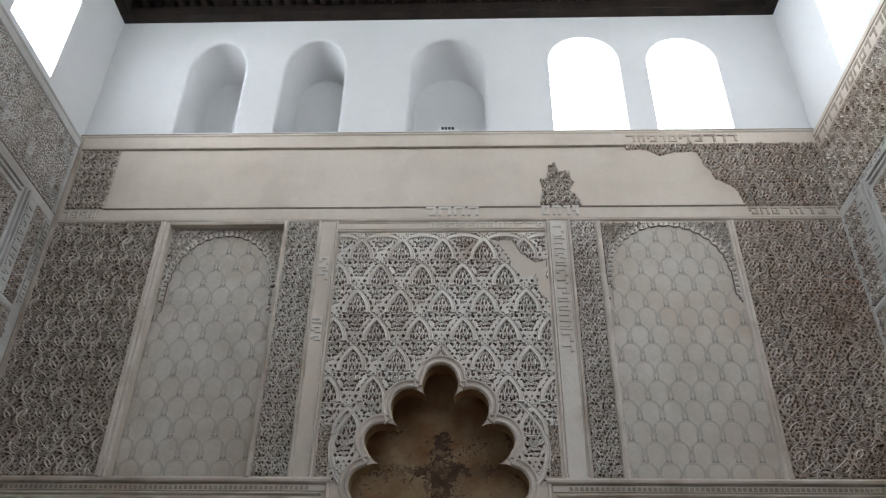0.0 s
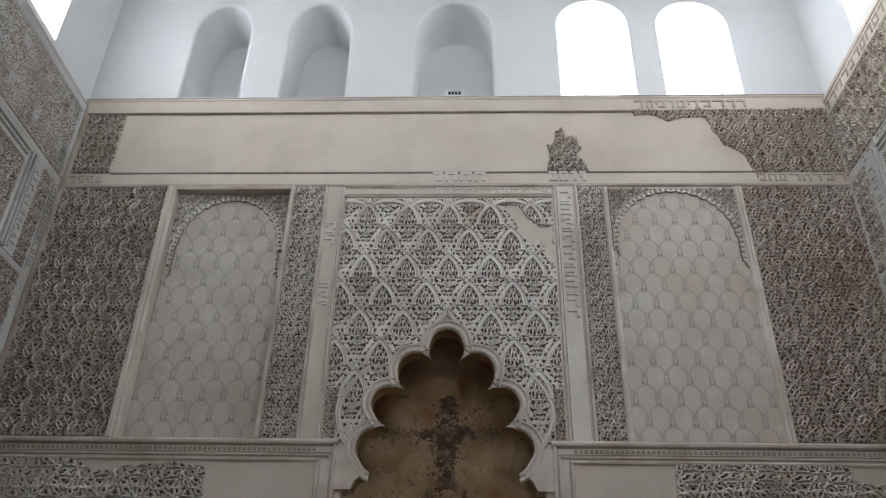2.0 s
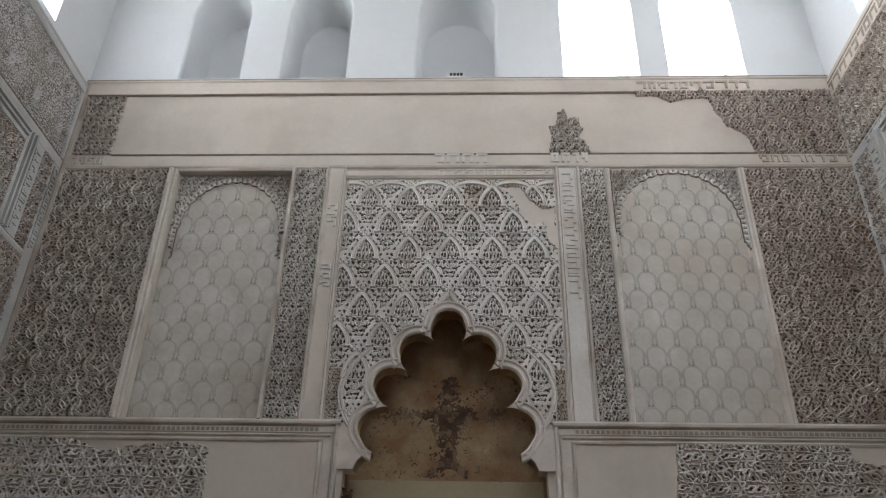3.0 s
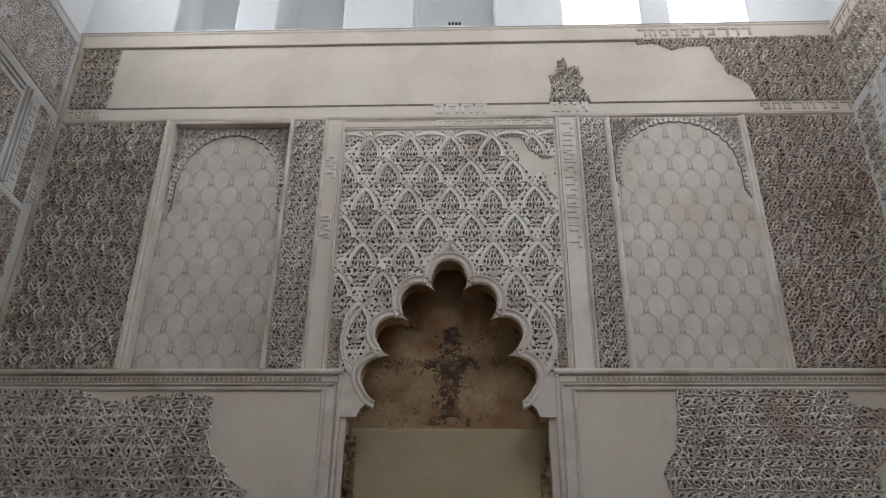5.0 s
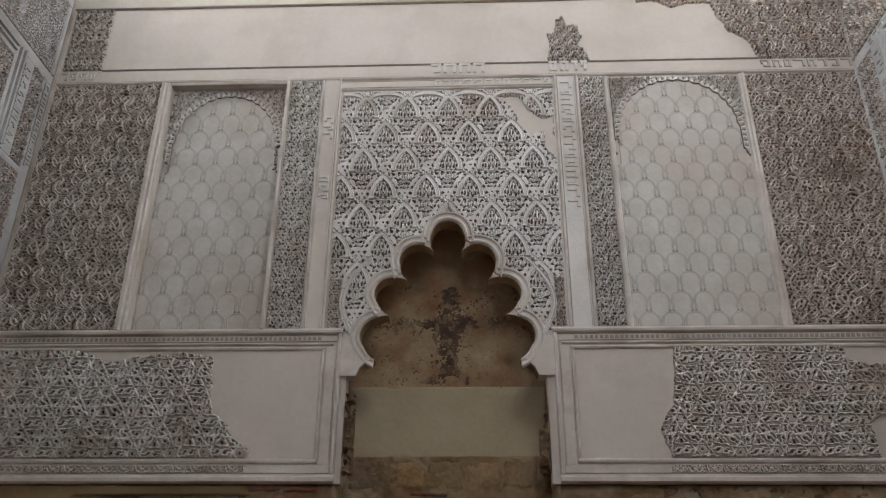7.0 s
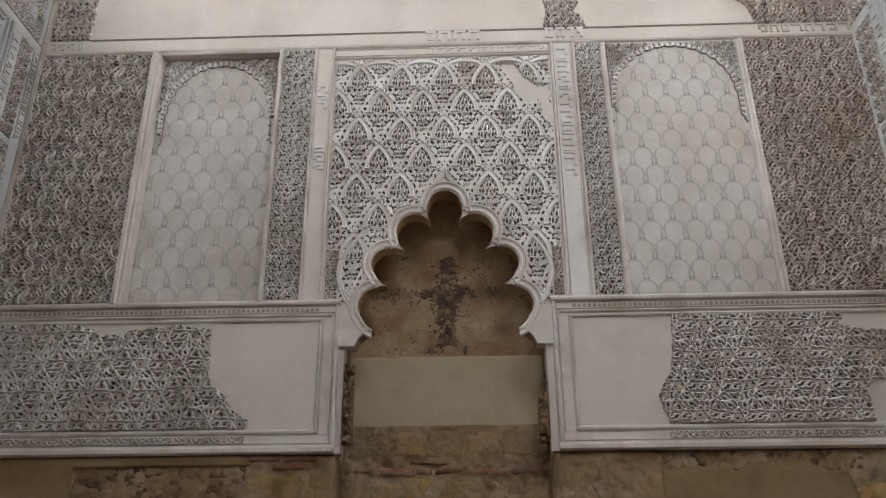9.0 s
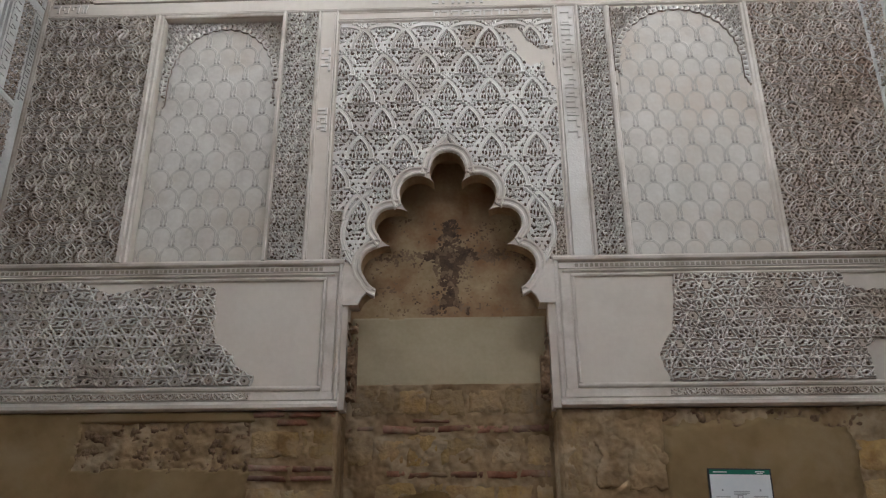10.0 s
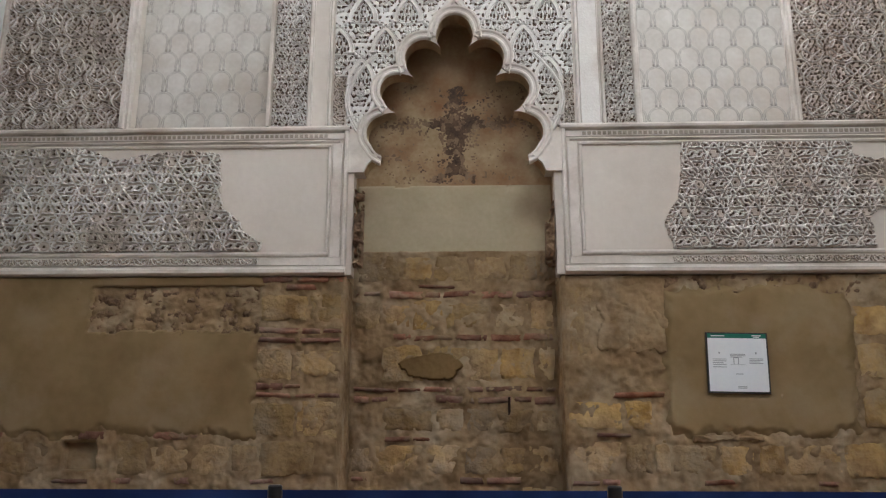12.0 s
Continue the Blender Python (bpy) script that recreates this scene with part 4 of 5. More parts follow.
relief("carved_fragment", 0.84, 1.27, 5.88, 6.42, 0.0042, worn(VINE_SMALL, 0.8, 5.9, 18), STUCCO_AGED, wall_west,
       mask=ragged([(0.88, 5.90), (1.235, 5.90), (1.21, 5.98), (1.15, 6.06), (1.18, 6.16), (1.16, 6.27), (1.06, 6.28), (1.04, 6.38), (0.97, 6.35), (0.96, 6.21), (0.885, 6.19), (0.90, 6.05)], 73, 0.06, 0.018), label="isolated fragment of carved frieze")
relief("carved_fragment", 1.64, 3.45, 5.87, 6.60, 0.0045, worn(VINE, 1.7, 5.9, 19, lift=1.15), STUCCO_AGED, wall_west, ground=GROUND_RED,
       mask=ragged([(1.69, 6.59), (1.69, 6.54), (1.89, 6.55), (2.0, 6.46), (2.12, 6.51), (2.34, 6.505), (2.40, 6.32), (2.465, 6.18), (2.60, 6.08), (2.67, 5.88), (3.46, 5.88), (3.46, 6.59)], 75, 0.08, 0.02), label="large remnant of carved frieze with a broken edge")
moulding("flat_band", -3.40, XR, 6.590, 6.735, PLAIN, wall_west, profile=((0.0, 0.012), (0.03, 0.020), (0.96, 0.020), (1.0, 0.012)))
moulding("fillet", -3.40, XR, 6.577, 6.589, LINE, wall_west, profile=((0.0, 0.014), (0.5, 0.022), (1.0, 0.014)))
moulding("cornice", XL, XR, 6.738, 6.760, PLAIN, wall_west, profile=((0.0, 0.014), (0.4, 0.022), (1.0, 0.022)))
moulding("fillet", XL, XR, 6.761, 6.772, LINE, wall_west, profile=((0.0, 0.018), (1.0, 0.022)))
letter_bars(1.70, 2.74, 6.60, 6.72, 12, STUCCO_BROWN, wall_west, base=0.020, top=0.032, pitch=0.11)
# corner strip
moulding("corner_strip", XL + 0.004, -3.39, Z1, 6.735, STUCCO_BROWN, wall_west, profile=ROLL, along="v")

# ---- lower frames ----
def lower_frame(u_in, u_out, u_far, carved):
    """The mouldings round one low panel: top, bottom and the upright beside the niche."""
    w = u_out - u_in
    mid, near = u_in + w * 0.74, u_in + w * 0.17
    for end, v0, v1, prof, mat in ((u_out, Z1 - 0.040, Z1 + 0.008, ((0, 0.020), (0.2, 0.040), (0.55, 0.044), (0.7, 0.028), (1, 0.02)), TRIM),
                                   (mid, Z1 - 0.092, Z1 - 0.047, FLAT, TRIM), (mid - 0.3 * (mid - near), Z1 - 0.121, Z1 - 0.101, ROLL, TRIM), (near, Z1 - 0.158, Z1 - 0.129, ROLL, TRIM),
                                   (near, Z0 + 0.132, Z0 + 0.167, ROLL, TRIM), (mid, Z0 + 0.066, Z0 + 0.123, FLAT, TRIM),
                                   (u_out, Z0 - 0.004, Z0 + 0.058, ((0, 0.03), (0.2, 0.055), (0.6, 0.055), (0.7, 0.035), (1, 0.02)), TRIM)):
        a, b = sorted((end, u_far))
        moulding("frame_moulding", a, b, v0, v1, mat, wall_west, profile=prof)
    for f0, f1, v0, v1, prof in ((0.0, 0.17, Z0 + 0.167, Z1 - 0.158, ROLL), (0.23, 0.70, Z0 + 0.123, Z1 - 0.129, FLAT), (0.77, 1.0, Z0 + 0.058, Z1 - 0.040, ((0.0, 0.020), (0.25, 0.040), (0.75, 0.040), (1.0, 0.016)))):
        a, b = sorted((u_in + w * f0, u_in + w * f1))
        moulding("frame_moulding", a, b, v0, v1, TRIM, wall_west, profile=prof, along="v")
    # beaded band: raised brown blocks whose colour carries the dark of its holes
    bm = bmesh.new()
    a, b = sorted((u_in, u_far))
    n = int((b - a) / 0.036)
    for i in range(n):
        u = a + (i + 0.5) * (b - a) / n
        add_box(bm, u - 0.012, u + 0.012, -0.020, -0.010, Z1 - 0.082, Z1 - 0.058)
    from_bm("bead_hole_row", bm, LINE, wall_west)
    a, b = sorted(carved)
    relief("carved_band", a, b, Z0 + 0.068, Z0 + 0.121, 0.0042, worn(VINE_SMALL, 0, 0.02, 22, base=0.012, lift=0.6), STUCCO, wall_west)


lower_frame(-0.892, -0.740, XL, (XL, -1.36))
lower_frame(0.938, 0.787, XR, (1.53, XR))
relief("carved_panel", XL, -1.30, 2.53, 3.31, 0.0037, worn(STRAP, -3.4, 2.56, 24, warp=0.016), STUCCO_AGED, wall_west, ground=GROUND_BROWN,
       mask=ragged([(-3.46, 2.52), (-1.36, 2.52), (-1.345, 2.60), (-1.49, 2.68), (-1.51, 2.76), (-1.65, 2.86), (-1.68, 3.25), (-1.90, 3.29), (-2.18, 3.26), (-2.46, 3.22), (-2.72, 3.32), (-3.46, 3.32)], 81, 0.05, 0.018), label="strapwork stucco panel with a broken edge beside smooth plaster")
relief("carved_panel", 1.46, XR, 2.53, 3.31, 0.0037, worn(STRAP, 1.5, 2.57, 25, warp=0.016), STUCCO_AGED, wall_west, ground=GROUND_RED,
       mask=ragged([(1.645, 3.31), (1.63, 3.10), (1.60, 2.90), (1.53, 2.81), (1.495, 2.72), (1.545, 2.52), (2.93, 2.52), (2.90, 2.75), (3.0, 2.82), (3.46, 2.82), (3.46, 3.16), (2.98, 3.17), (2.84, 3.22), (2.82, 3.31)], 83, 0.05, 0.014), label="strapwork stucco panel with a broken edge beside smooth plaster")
# broken plaster on the niche jambs
for side, u in ((-1, NL), (1, NR)):
    a, b = sorted((u - side * 0.005, u - side * 0.075))
    relief("broken_edge", a, b, 2.42, 2.98, 0.006, lambda u, v: 0.0 + 0.05 * (0.5 + rough_noise(u, v, 0.05, 91)), RUBBLE, wall_west,
           mask=lambda u, v, k=side: rough_noise(u, v, 0.08, 92 + k) > -0.1 + 2 * (np.abs(v - 2.66) - 0.2), back=-0.06)

# ---- carved side walls ----
GROOVED = ((0.0, 0.020), (0.08, 0.052), (0.26, 0.052), (0.28, 0.006), (0.40, 0.006), (0.42, 0.042), (0.60, 0.042), (0.62, 0.006), (0.74, 0.006), (0.76, 0.030), (1.0, 0.022))


def side_wall(parent, plan, field, seed):
    """One carved side wall: cornice, frieze, lettered bands and framed panels."""
    south = plan is to_south
    tone, head = (STUCCO_GREY, 6.60) if south else (PLAIN, 6.50)
    moulding("cornice", 0.0, 3.2, head, 6.70, tone, parent, plan=plan, profile=((0.0, 0.012), (0.05, 0.020), (0.80, 0.020), (0.85, 0.028), (1.0, 0.030)))
    if not south:
        letter_bars(0.02, 2.6, 6.515, 6.650, seed, LINE, parent, plan=plan, base=0.020, top=0.025, pitch=0.125)
        moulding("fillet", 0.02, 3.2, 6.656, 6.666, LINE, parent, plan=plan, profile=((0.0, 0.020), (0.5, 0.026), (1.0, 0.020)))
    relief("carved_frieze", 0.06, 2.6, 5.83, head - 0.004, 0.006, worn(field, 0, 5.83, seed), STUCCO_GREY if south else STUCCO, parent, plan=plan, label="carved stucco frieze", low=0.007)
    moulding("flat_band", 0.0, 3.2, 5.72, 5.82, STUCCO_GREY, parent, plan=plan, profile=FLAT)
    edge = 0.14 if south else 0.06
    moulding("corner_strip", 0.005, edge, 3.46, 5.715, STUCCO_GREY, parent, plan=plan, profile=FLAT if south else ROLL, along="v")
    moulding("corner_strip", 0.005, 0.06, 5.825, head - 0.01, STUCCO_GREY if south else STUCCO_BROWN, parent, plan=plan, profile=ROLL, along="v")
    if south:
        letter_bars(0.025, 0.12, 4.86, 5.70, seed + 6, STUCCO_GREY, parent, plan=plan, along="v", pitch=0.07)
    else:
        letter_bars(0.3, 2.4, 5.73, 5.81, seed + 1, STUCCO_GREY, parent, plan=plan, pitch=0.09)
    relief("carved_border", edge, 0.29, 4.83, 5.715, 0.005, worn(VINE_SMALL, 0, 0, seed + 2), STUCCO_GREY, parent, plan=plan, label="narrow carved stucco border")
    moulding("flat_band", 0.29, 0.46, 4.83, 5.72, STUCCO_GREY, parent, plan=plan, profile=FLAT, along="v")
    letter_bars(0.32, 0.44, 4.86, 5.7, seed + 3, STUCCO_GREY, parent, plan=plan, along="v", pitch=0.08)
    moulding("frame_moulding", 0.46, 0.58, 4.83, 5.719, STUCCO_GREY, parent, plan=plan, profile=GROOVED, along="v")
    moulding("frame_moulding", 0.58, 2.2, 5.60, 5.719, STUCCO_GREY, parent, plan=plan, profile=tuple((1 - a, b) for a, b in reversed(GROOVED)))
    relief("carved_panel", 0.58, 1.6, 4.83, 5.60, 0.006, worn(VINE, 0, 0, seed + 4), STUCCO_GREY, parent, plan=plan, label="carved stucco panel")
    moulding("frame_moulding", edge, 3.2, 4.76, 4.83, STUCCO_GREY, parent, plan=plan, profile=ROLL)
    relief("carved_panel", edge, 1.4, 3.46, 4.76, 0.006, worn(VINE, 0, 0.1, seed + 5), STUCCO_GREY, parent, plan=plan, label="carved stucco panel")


side_wall(wall_south, to_south, ROSETTE, 101)
side_wall(wall_north, to_north, VINE, 121)

# ---- ceiling ----
bm = bmesh.new()
add_box(bm, XL - 0.6, XR + 0.6, YB - 0.6, 0.62, 9.3, 9.4)
for x in [XL + 0.2 + 0.36 * i for i in range(19)]:
    add_box(bm, x - 0.05, x + 0.05, YB, 0.0, 9.1, 9.3, 0.01)
ceiling = tagged(from_bm("ceiling", bm, WOOD), "dark timber ceiling with close-set joists", "ceiling", kind="structure")
def wall_plate(x0, x1, y0, y1, x2, x3, y2, y3):
    """A timber plate on a wall's head and the boarded strip above it."""
    bm = bmesh.new()
    add_box(bm, x0, x1, y0, y1, ZC + 0.05, ZC + 0.17, 0.012)
    plate_ob = from_bm("wall_plate", bm, WOOD)
    box("boarding", x2, x3, y2, y3, ZC + 0.171, 9.3, WOOD, plate_ob)
    return tagged(plate_ob, "dark timber wall plate under the ceiling", "beam", kind="structure")


wall_plate(XL, XR, -0.10, 0.62, XL, XR, -0.05, 0.62)
wall_plate(XL - 0.62, XL + 0.10, YB - 0.6, -0.101, XL - 0.62, XL + 0.05, YB - 0.6, -0.051)
wall_plate(XR - 0.10, XR + 0.62, YB - 0.6, -0.101, XR - 0.05, XR + 0.62, YB - 0.6, -0.051)
wall_plate(XL + 0.101, XR - 0.101, YB - 0.62, YB + 0.10, XL + 0.051, XR - 0.051, YB - 0.62, YB + 0.10)
bm = bmesh.new()
add_box(bm, -0.03, 0.03, -0.14, 0.0, 0.0, 0.10, 0.008)
add_box(bm, -0.028, 0.028, -0.24, 0.0, 0.10, 0.19, 0.012)
corbel_mesh = from_bm("corbel", bm, WOOD)
corbel_mesh.location = (XL + 0.25, -0.06, ZC + 0.172)
tagged(corbel_mesh, "small carved dark timber bracket", "corbel", "ceiling brackets", "structure")
for i in range(1, 52):
    copy_thing(corbel_mesh, pose(XL + 0.25 + i * 0.127, -0.06, ZC + 0.172))
bm = bmesh.new()
add_box(bm, XL, XR, -0.40, -0.22, ZC + 0.37, ZC + 0.47, 0.012)
tagged(from_bm("ceiling_beam", bm, WOOD), "dark timber purlin resting on brackets", "beam", kind="structure")
for sx, x in ((1, XL), (-1, XR)):
    bm = bmesh.new()
    add_box(bm, -0.08, 0.08, -0.75, 0.75, 0, 0.14, 0.012)
    tie = from_bm("corner_tie", bm, WOOD)
    tie.matrix_world = pose(x + sx * 0.62, -0.62, ZC + 0.18, 0, 0, sx * -45)
    tagged(tie, "dark timber tie across the ceiling corner", "beam", kind="structure")

# ---- masonry foot of the west wall ----
masonry = tagged(relief("wall_west_foot", XL, -0.738, 0.0, Z0, 0.011, lambda u, v: np.where((np.abs(u + 2.50) < 0.115) & (np.abs(v - 1.135) < 0.09), -0.13, -0.010 + 0.016 * rough_noise(u, v, 0.16, 201) + 0.022 * rough_noise(u, v, 0.06, 2019)), MORTAR, None, back=-0.05),
                 "rough wall foot of sandstone, thin brick and lime mortar", "wall", kind="structure")
relief("mortar_bed", 0.757, XR, 0.0, Z0, 0.011, lambda u, v: -0.010 + 0.016 * rough_noise(u, v, 0.16, 203) + 0.022 * rough_noise(u, v, 0.06, 2039), MORTAR, masonry, back=-0.05)
relief("mortar_bed", -0.79, 0.81, 0.0, 2.63, 0.011, lambda u, v: -0.398 + 0.016 * rough_noise(u, v, 0.16, 205) + 0.022 * rough_noise(u, v, 0.06, 2059), MORTAR, masonry, back=-0.46)
for u0, u1 in ((-0.93, -0.745), (0.765, 0.93)):
    box("mortar_jamb", u0, u1, 0.04, 0.60, 0.0, Z0, MORTAR, masonry)
relief("mortar_reveal", 0.004, 0.44, 0.0, Z0, 0.012, lambda u, v: 0.004 + 0.010 * rough_noise(u, v, 0.15, 281) + 0.012 * rough_noise(u, v, 0.05, 283), MORTAR, masonry, plan=lambda u, v, h: (-0.747 + h, u, v), back=-0.02)
relief("mortar_reveal", 0.004, 0.44, 0.0, Z0, 0.012, lambda u, v: 0.004 + 0.010 * rough_noise(u, v, 0.15, 285) + 0.012 * rough_noise(u, v, 0.05, 287), MORTAR, masonry, plan=lambda u, v, h: (0.767 - h, u, v), back=-0.02)
for u0, u1 in ((XL - 0.1, -0.93), (0.93, XR + 0.1)):
    box("wall_core", u0, u1, 0.1, 0.6, 0.0, Z3, MORTAR, masonry)


def stone_mesh(name, mat, seed, nu, nv, round_edge, noise_amount):
    """A rough block, one unit wide and high, standing one unit out of the wall."""
    rnd = np.random.RandomState(seed)
    ramp = lambda n: np.concatenate([[-0.5], np.linspace(-0.455, 0.455, n - 2), [0.5]])
    a, b = np.meshgrid(ramp(nu), ramp(nv))
    e = np.maximum(np.abs(a) * 2, np.abs(b) * 2)
    h = np.where(e > 0.99, 0.0, 1.0 - round_edge * np.clip(e - 0.5, 0, 1)) + np.where(e > 0.99, 0, rnd.uniform(-noise_amount, noise_amount, a.shape))
    shift = np.where(e > 0.99, 0.05, np.where(e > 0.88, 0.045, 0.02))
    a = a + shift * rnd.uniform(-1, 1, a.shape)
    b = b + shift * rnd.uniform(-1, 1, a.shape)
    verts = np.stack([a, -h, b], -1).reshape(-1, 3)
    idx = np.arange(nu * nv).reshape(nv, nu)
    faces = np.stack([idx[:-1, :-1], idx[:-1, 1:], idx[1:, 1:], idx[1:, :-1]], -1).reshape(-1, 4)
    me = bpy.data.meshes.new(name)
    me.from_pydata([tuple(p) for p in verts], [], [tuple(int(i) for i in f) for f in faces])
    me.polygons.foreach_set("use_smooth", [True] * len(me.polygons))
    me.materials.append(mat)
    return me


STONES = [stone_mesh("stone", STONE, 300 + i, 9, 7, 0.45, 0.42) for i in range(8)]
BRICKS = [stone_mesh("brick", BRICK, 400 + i, 9, 5, 0.1, 0.38) for i in range(6)]
lay = random.Random(17)


def course(u0, u1, v0, v1, kind, depth=0.0, fill=1.0):
    """One course of stones or thin bricks."""
    u = u0
    while u < u1 - 0.05:
        w = lay.uniform(0.17, 0.40) if kind == "stone" else lay.uniform(0.12, 0.34)
        w = min(w, u1 - u)
        if u1 - u - w < 0.08:
            w = u1 - u
        if lay.random() < fill and not (kind == "stone" and v0 > 0.95 and u < -2.36 and u + w > -2.64):
            ob = new(kind, lay.choice(STONES if kind == "stone" else BRICKS))
            ob.parent = masonry
            hgt = (v1 - v0) * (lay.uniform(0.78, 1.05) if kind == "stone" else lay.uniform(0.9, 1.5))
            ob.location = (u + w / 2, depth + 0.03, (v0 + v1) / 2 + lay.uniform(-0.006, 0.006))
            ob.scale = ((w - 0.018) * (1 if lay.random() < 0.5 else -1), lay.uniform(0.023, 0.042) if kind == "stone" else lay.uniform(0.029, 0.043), hgt - 0.012)
            ob.rotation_euler = (0, lay.uniform(-0.05, 0.05), 0)
        u += w


COURSES = [(0.0, 0.28, "stone"), (0.29, 0.33, "brick"), (0.34, 0.60, "stone"), (0.61, 0.65, "brick"), (0.66, 0.93, "stone"), (0.95, 0.99, "brick")]
for v0, v1, kind in COURSES:
    share = 0.9 if kind == "stone" else 0.5
    course(XL, -0.76, v0, v1, kind, 0.0, share)
    course(0.78, XR, v0, v1, kind, 0.0, share)
    course(-0.73, 0.75, v0, v1, kind, 0.39, share)
# left of the niche
course(XL, -0.742, 1.0, 1.235, "stone", 0.0, 0.85)
course(XL, -1.3, 1.245, 1.29, "brick", 0.0, 0.7)
for v0, v1, kind, f in ((1.25, 1.50, "stone", 1), (1.51, 1.55, "brick", 0.7), (1.57, 1.61, "brick", 0.8), (1.63, 1.86, "stone", 0.85), (1.885, 1.925, "brick", 0.7), (1.95, 1.99, "brick", 0.95), (2.01, 2.24, "stone", 1), (2.255, 2.295, "brick", 0.5), (2.31, 2.35, "brick", 0.8)):
    course(-1.34, -0.742, v0, v1, kind, 0.0, f)
# niche back
for v0, v1, kind, f in ((1.0, 1.21, "stone", 0.95), (1.225, 1.265, "brick", 0.6), (1.28, 1.48, "stone", 0.95), (1.50, 1.545, "brick", 0.65), (1.575, 1.615, "brick", 0.7), (1.64, 1.92, "stone", 0.8), (1.95, 1.995, "brick", 0.7), (2.02, 2.25, "stone", 1), (2.27, 2.315, "brick", 0.85), (2.335, 2.36, "brick", 0.3), (2.38, 2.60, "stone", 1)):
    course(-0.73, 0.75, v0, v1, kind, 0.39, f)
# right of the niche
for v0, v1, kind, f in ((1.0, 1.24, "stone", 0.85), (1.25, 1.29, "brick", 0.5), (1.30, 1.50, "stone", 0.85), (1.515, 1.555, "brick", 0.6), (1.57, 1.78, "stone", 0.9)):
    course(0.766, 1.44, v0, v1, kind, 0.0, f)
course(0.80, 0.98, 1.79, 2.28, "stone", 0.0, 1)
course(1.44, XR, 1.0, 1.235, "stone", 0.0, 0.8)
course(2.70, XR, 1.30, 1.60, "stone", 0.0, 0.9)
course(2.70, XR, 1.62, 1.90, "stone", 0.0, 0.9)
course(2.70, XR, 1.92, 2.14, "stone", 0.0, 1)
# plaster coats over the masonry
def thinning(u, v, u0, u1, v0, v1, seed):
    """A plaster coat that thins out into the mortar along its edges."""
    d = np.minimum(np.minimum(u - u0, u1 - u), np.minimum(v - v0, v1 - v)) + 0.06 * rough_noise(u, v, 0.12, seed) + 0.05 * rough_noise(u, v, 0.35, seed + 7)
    return 0.013 - 0.038 * np.clip(1 - d / 0.06, 0, 1) + 0.006 * rough_noise(u, v, 0.4, seed + 3)


relief("earth_plaster", XL, -1.28, 1.22, Z0, 0.012, lambda u, v: thinning(u, v, -9, -1.30, 1.25, 9, 211), EARTH, masonry,
       mask=lambda u, v: ~((u > -2.52 + 0.04 * rough_noise(u, v, 0.1, 217)) & (v > 1.97 + 0.03 * rough_noise(u, v, 0.1, 218)) & (v < 2.28)), back=-0.03, label="smooth tan earth plaster")
relief("rough_patch", -2.6, -1.33, 1.93, 2.31, 0.010, lambda u, v: -0.02 + 0.05 * rough_noise(u, v, 0.045, 221), RUBBLE, masonry, back=-0.05, label="patch of crumbling dark render")
relief("earth_plaster", 1.38, 2.78, 1.22, 2.32, 0.012, lambda u, v: thinning(u, v, 1.41, 2.73, 1.25, 2.29, 231), EARTH, masonry, back=-0.03, label="smooth tan earth plaster")
relief("rough_patch", 1.40, XR, 2.16, Z0, 0.010, lambda u, v: -0.025 + 0.05 * rough_noise(u, v, 0.05, 241), RUBBLE, masonry, back=-0.05, label="patch of crumbling dark render")
relief("earth_plaster", 0.98, 1.46, 1.80, Z0, 0.010, lambda u, v: -0.004 + 0.03 * rough_noise(u, v, 0.12, 251), MORTAR, masonry, back=-0.05, mask=lambda u, v: (u > 1.0 + 0.05 * rough_noise(u, v, 0.08, 252)) & (v > 1.82 + 0.06 * rough_noise(u, v, 0.08, 253)))
relief("plaster_patch", -0.43, 0.12, 1.62, 1.88, 0.008, lambda u, v: -0.350 + 0.005 * rough_noise(u, v, 0.1, 261), EARTH_DARK, masonry, back=-0.405,
       mask=lambda u, v: ((u + 0.17) / 0.235) ** 2 + ((v - 1.755) / 0.095) ** 2 < 1 + 0.7 * rough_noise(u, v, 0.13, 262), label="oval patch of ochre plaster")
# dark box laid on the stones for the shade of an uncut slot
box("dark_strip", 0.395, 0.412, 0.374, 0.41, 1.40, 1.54, SLOT_SHADE, masonry, label="dark upright strip standing in for a shaded slot in a stone")
relief("edge_ridge", 1.58, 2.05, 1.22, 1.28, 0.008, lambda u, v: 0.012 + 0.03 * rough_noise(u, v, 0.09, 271), MORTAR, masonry, back=-0.05, mask=lambda u, v: np.abs(v - 1.25) < 0.02 + 0.015 * rough_noise(u, v, 0.06, 272))

# ---- sign ----
sign = tagged(new("information_sign"), "square white information panel with green header, thin black frame", "sign")
sign.matrix_world = pose(1.903, -0.030, 1.742, 0, 1.0, 0)
box("backing", -0.204, 0.204, -0.012, 0.0, -0.201, 0.201, BLACK, sign, 0.003)
box("card", -0.193, 0.193, -0.0145, -0.0125, -0.190, 0.162, PAPER, sign)
box("header", -0.193, 0.193, -0.0145, -0.0125, 0.1625, 0.192, GREEN, sign, label="green printed header")
for u0, u1, v in ((-0.17, -0.08, 0.177), (0.10, 0.16, 0.180), (0.11, 0.15, 0.170)):
    box("header_line", u0, u1, -0.0155, -0.0150, v - 0.003, v + 0.003, PAPER, sign)
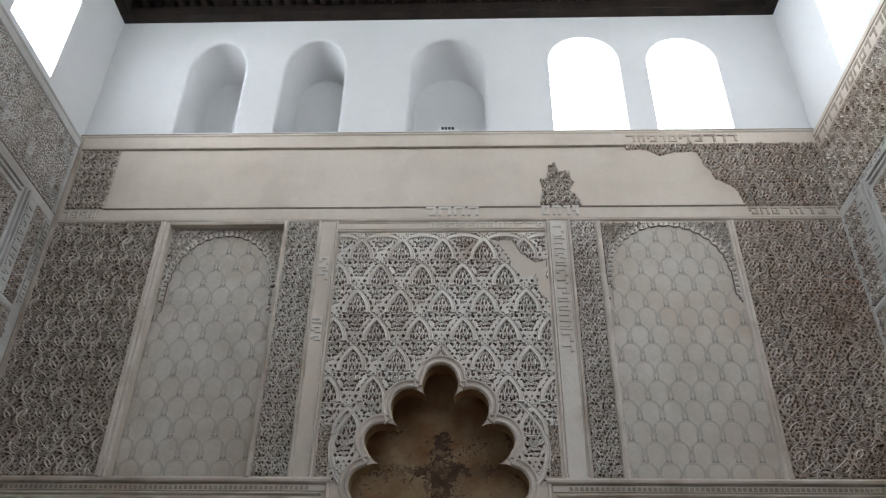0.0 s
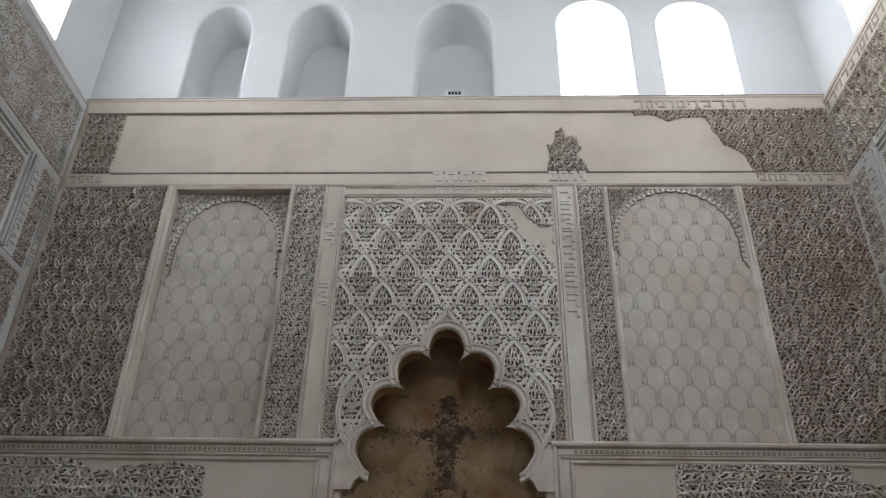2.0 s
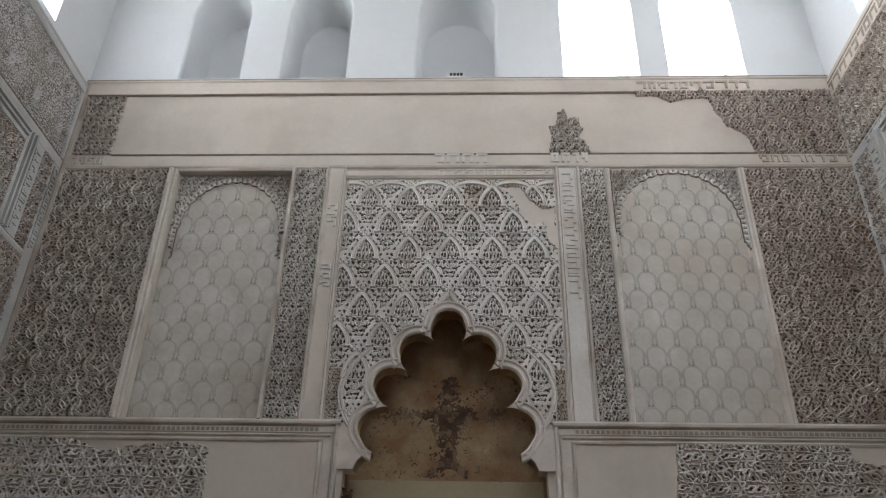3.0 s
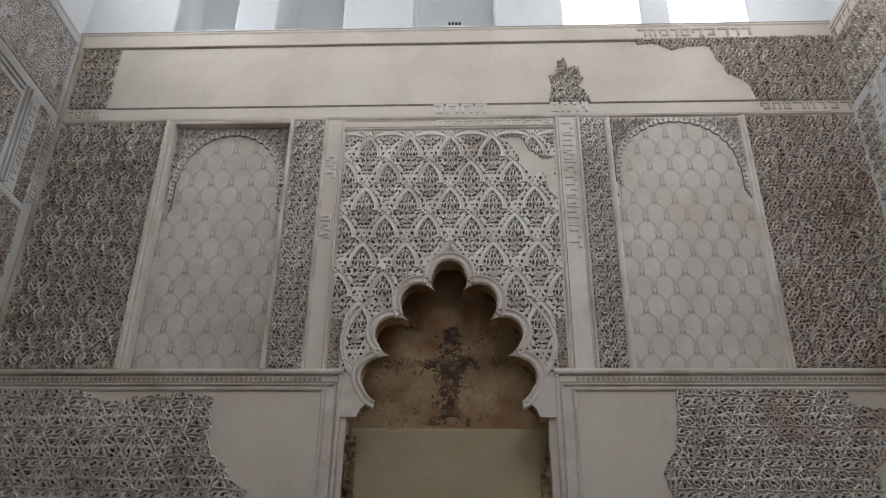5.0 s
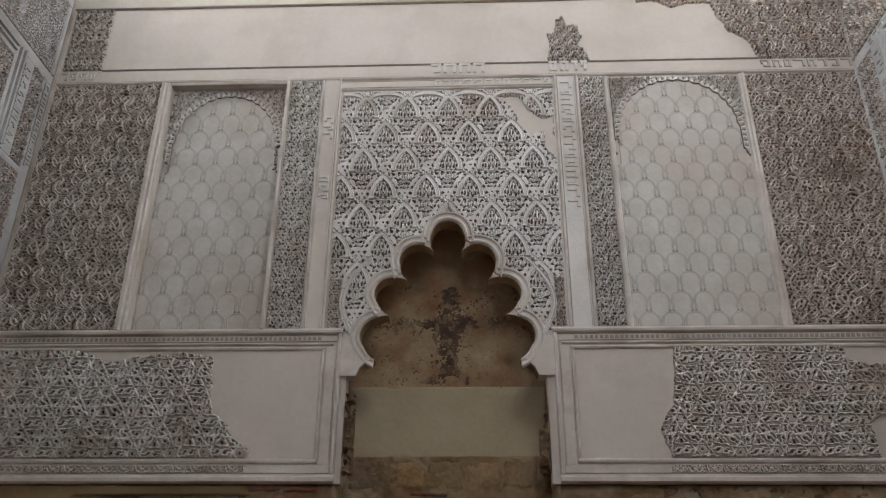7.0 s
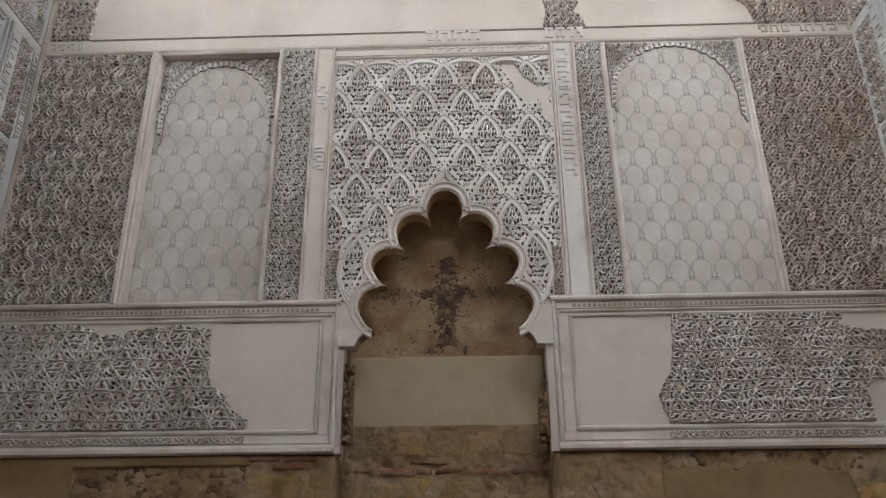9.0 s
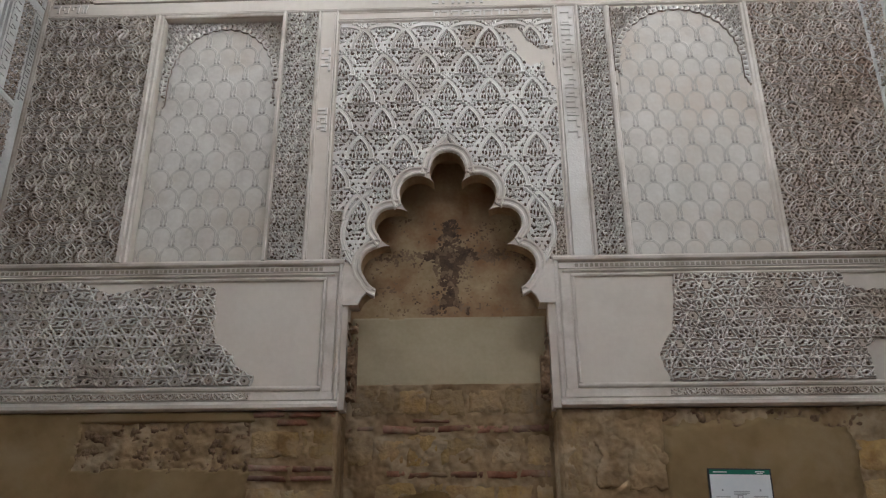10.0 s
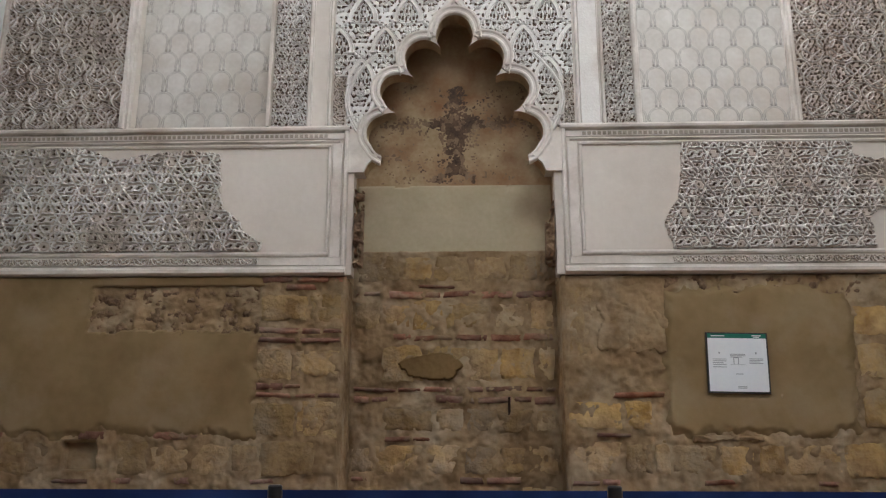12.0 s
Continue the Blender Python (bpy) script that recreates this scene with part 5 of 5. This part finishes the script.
for u0, u1, vs in ((-0.165, -0.075, (0.022, 0.010, -0.002, -0.014, -0.030)), (-0.05, 0.05, (0.055, 0.046, 0.037)), (0.075, 0.165, (0.026, 0.016, 0.006, -0.004)), (-0.02, 0.03, (-0.075,)), (-0.01, 0.05, (-0.158, -0.167))):
    for i, v in enumerate(vs):
        box("text_line", u0, u1 - (0.02 if i % 3 == 2 else 0), -0.0155, -0.0150, v - 0.0025, v + 0.0025, PRINT, sign)
for u in (-0.12, 0.12):
    box("bullet", u - 0.005, u + 0.005, -0.0155, -0.0150, 0.058, 0.070, PRINT, sign)
for u0, u1, v0, v1 in ((-0.03, -0.024, -0.01, 0.029), (0.0, 0.006, -0.01, 0.029), (-0.03, 0.006, 0.030, 0.035), (-0.05, 0.05, -0.014, -0.012)):
    box("diagram_line", u0, u1, -0.0155, -0.0150, v0, v1, PRINT, sign)

# ---- barrier ----
def cylinder(bm, r0, r1, z0, z1, n=24):
    bmesh.ops.create_cone(bm, cap_ends=True, segments=n, radius1=r0, radius2=r1, depth=z1 - z0, matrix=Matrix.Translation((0, 0, (z0 + z1) / 2)))


post = tagged(new("barrier_post"), "black metal barrier post with a belt head", "barrier post", "barrier posts")
post.location = (-0.922, -1.0, 0)
bm = bmesh.new()
cylinder(bm, 0.17, 0.16, 0, 0.02)
cylinder(bm, 0.16, 0.04, 0.02, 0.045)
from_bm("base", bm, BLACK, post, smooth=False)
bm = bmesh.new()
cylinder(bm, 0.030, 0.030, 0.045, 0.92)
from_bm("pole", bm, BLACK, post, smooth=False)
bm = bmesh.new()
cylinder(bm, 0.038, 0.038, 0.92, 0.992)
cylinder(bm, 0.038, 0.032, 0.992, 1.000)
from_bm("belt_head", bm, BLACK, post, smooth=False)
for x in (0.888, -2.75, 2.70):
    copy_thing(post, pose(x, -1.0, 0))
for x0, x1 in ((-2.71, -0.962), (-0.882, 0.848), (0.928, 2.66)):
    tagged(box("barrier_belt", x0, x1, -1.001, -0.999, 0.922, 0.974, BLUE), "blue woven belt stretched between barrier posts", "barrier belt", "barrier belts")

# ---- small things on the white wall ----
vent = tagged(new("vent_box"), "small white vent box with dark slots on a niche sill", "vent")
vent.location = (0.05, 0.085, 6.82)
box("body", -0.09, 0.09, -0.06, 0.06, 0, 0.07, WHITE, vent, 0.006)
for i in range(4):
    box("slot", -0.06 + i * 0.032, -0.036 + i * 0.032, -0.063, -0.0605, 0.018, 0.052, BLACK, vent)
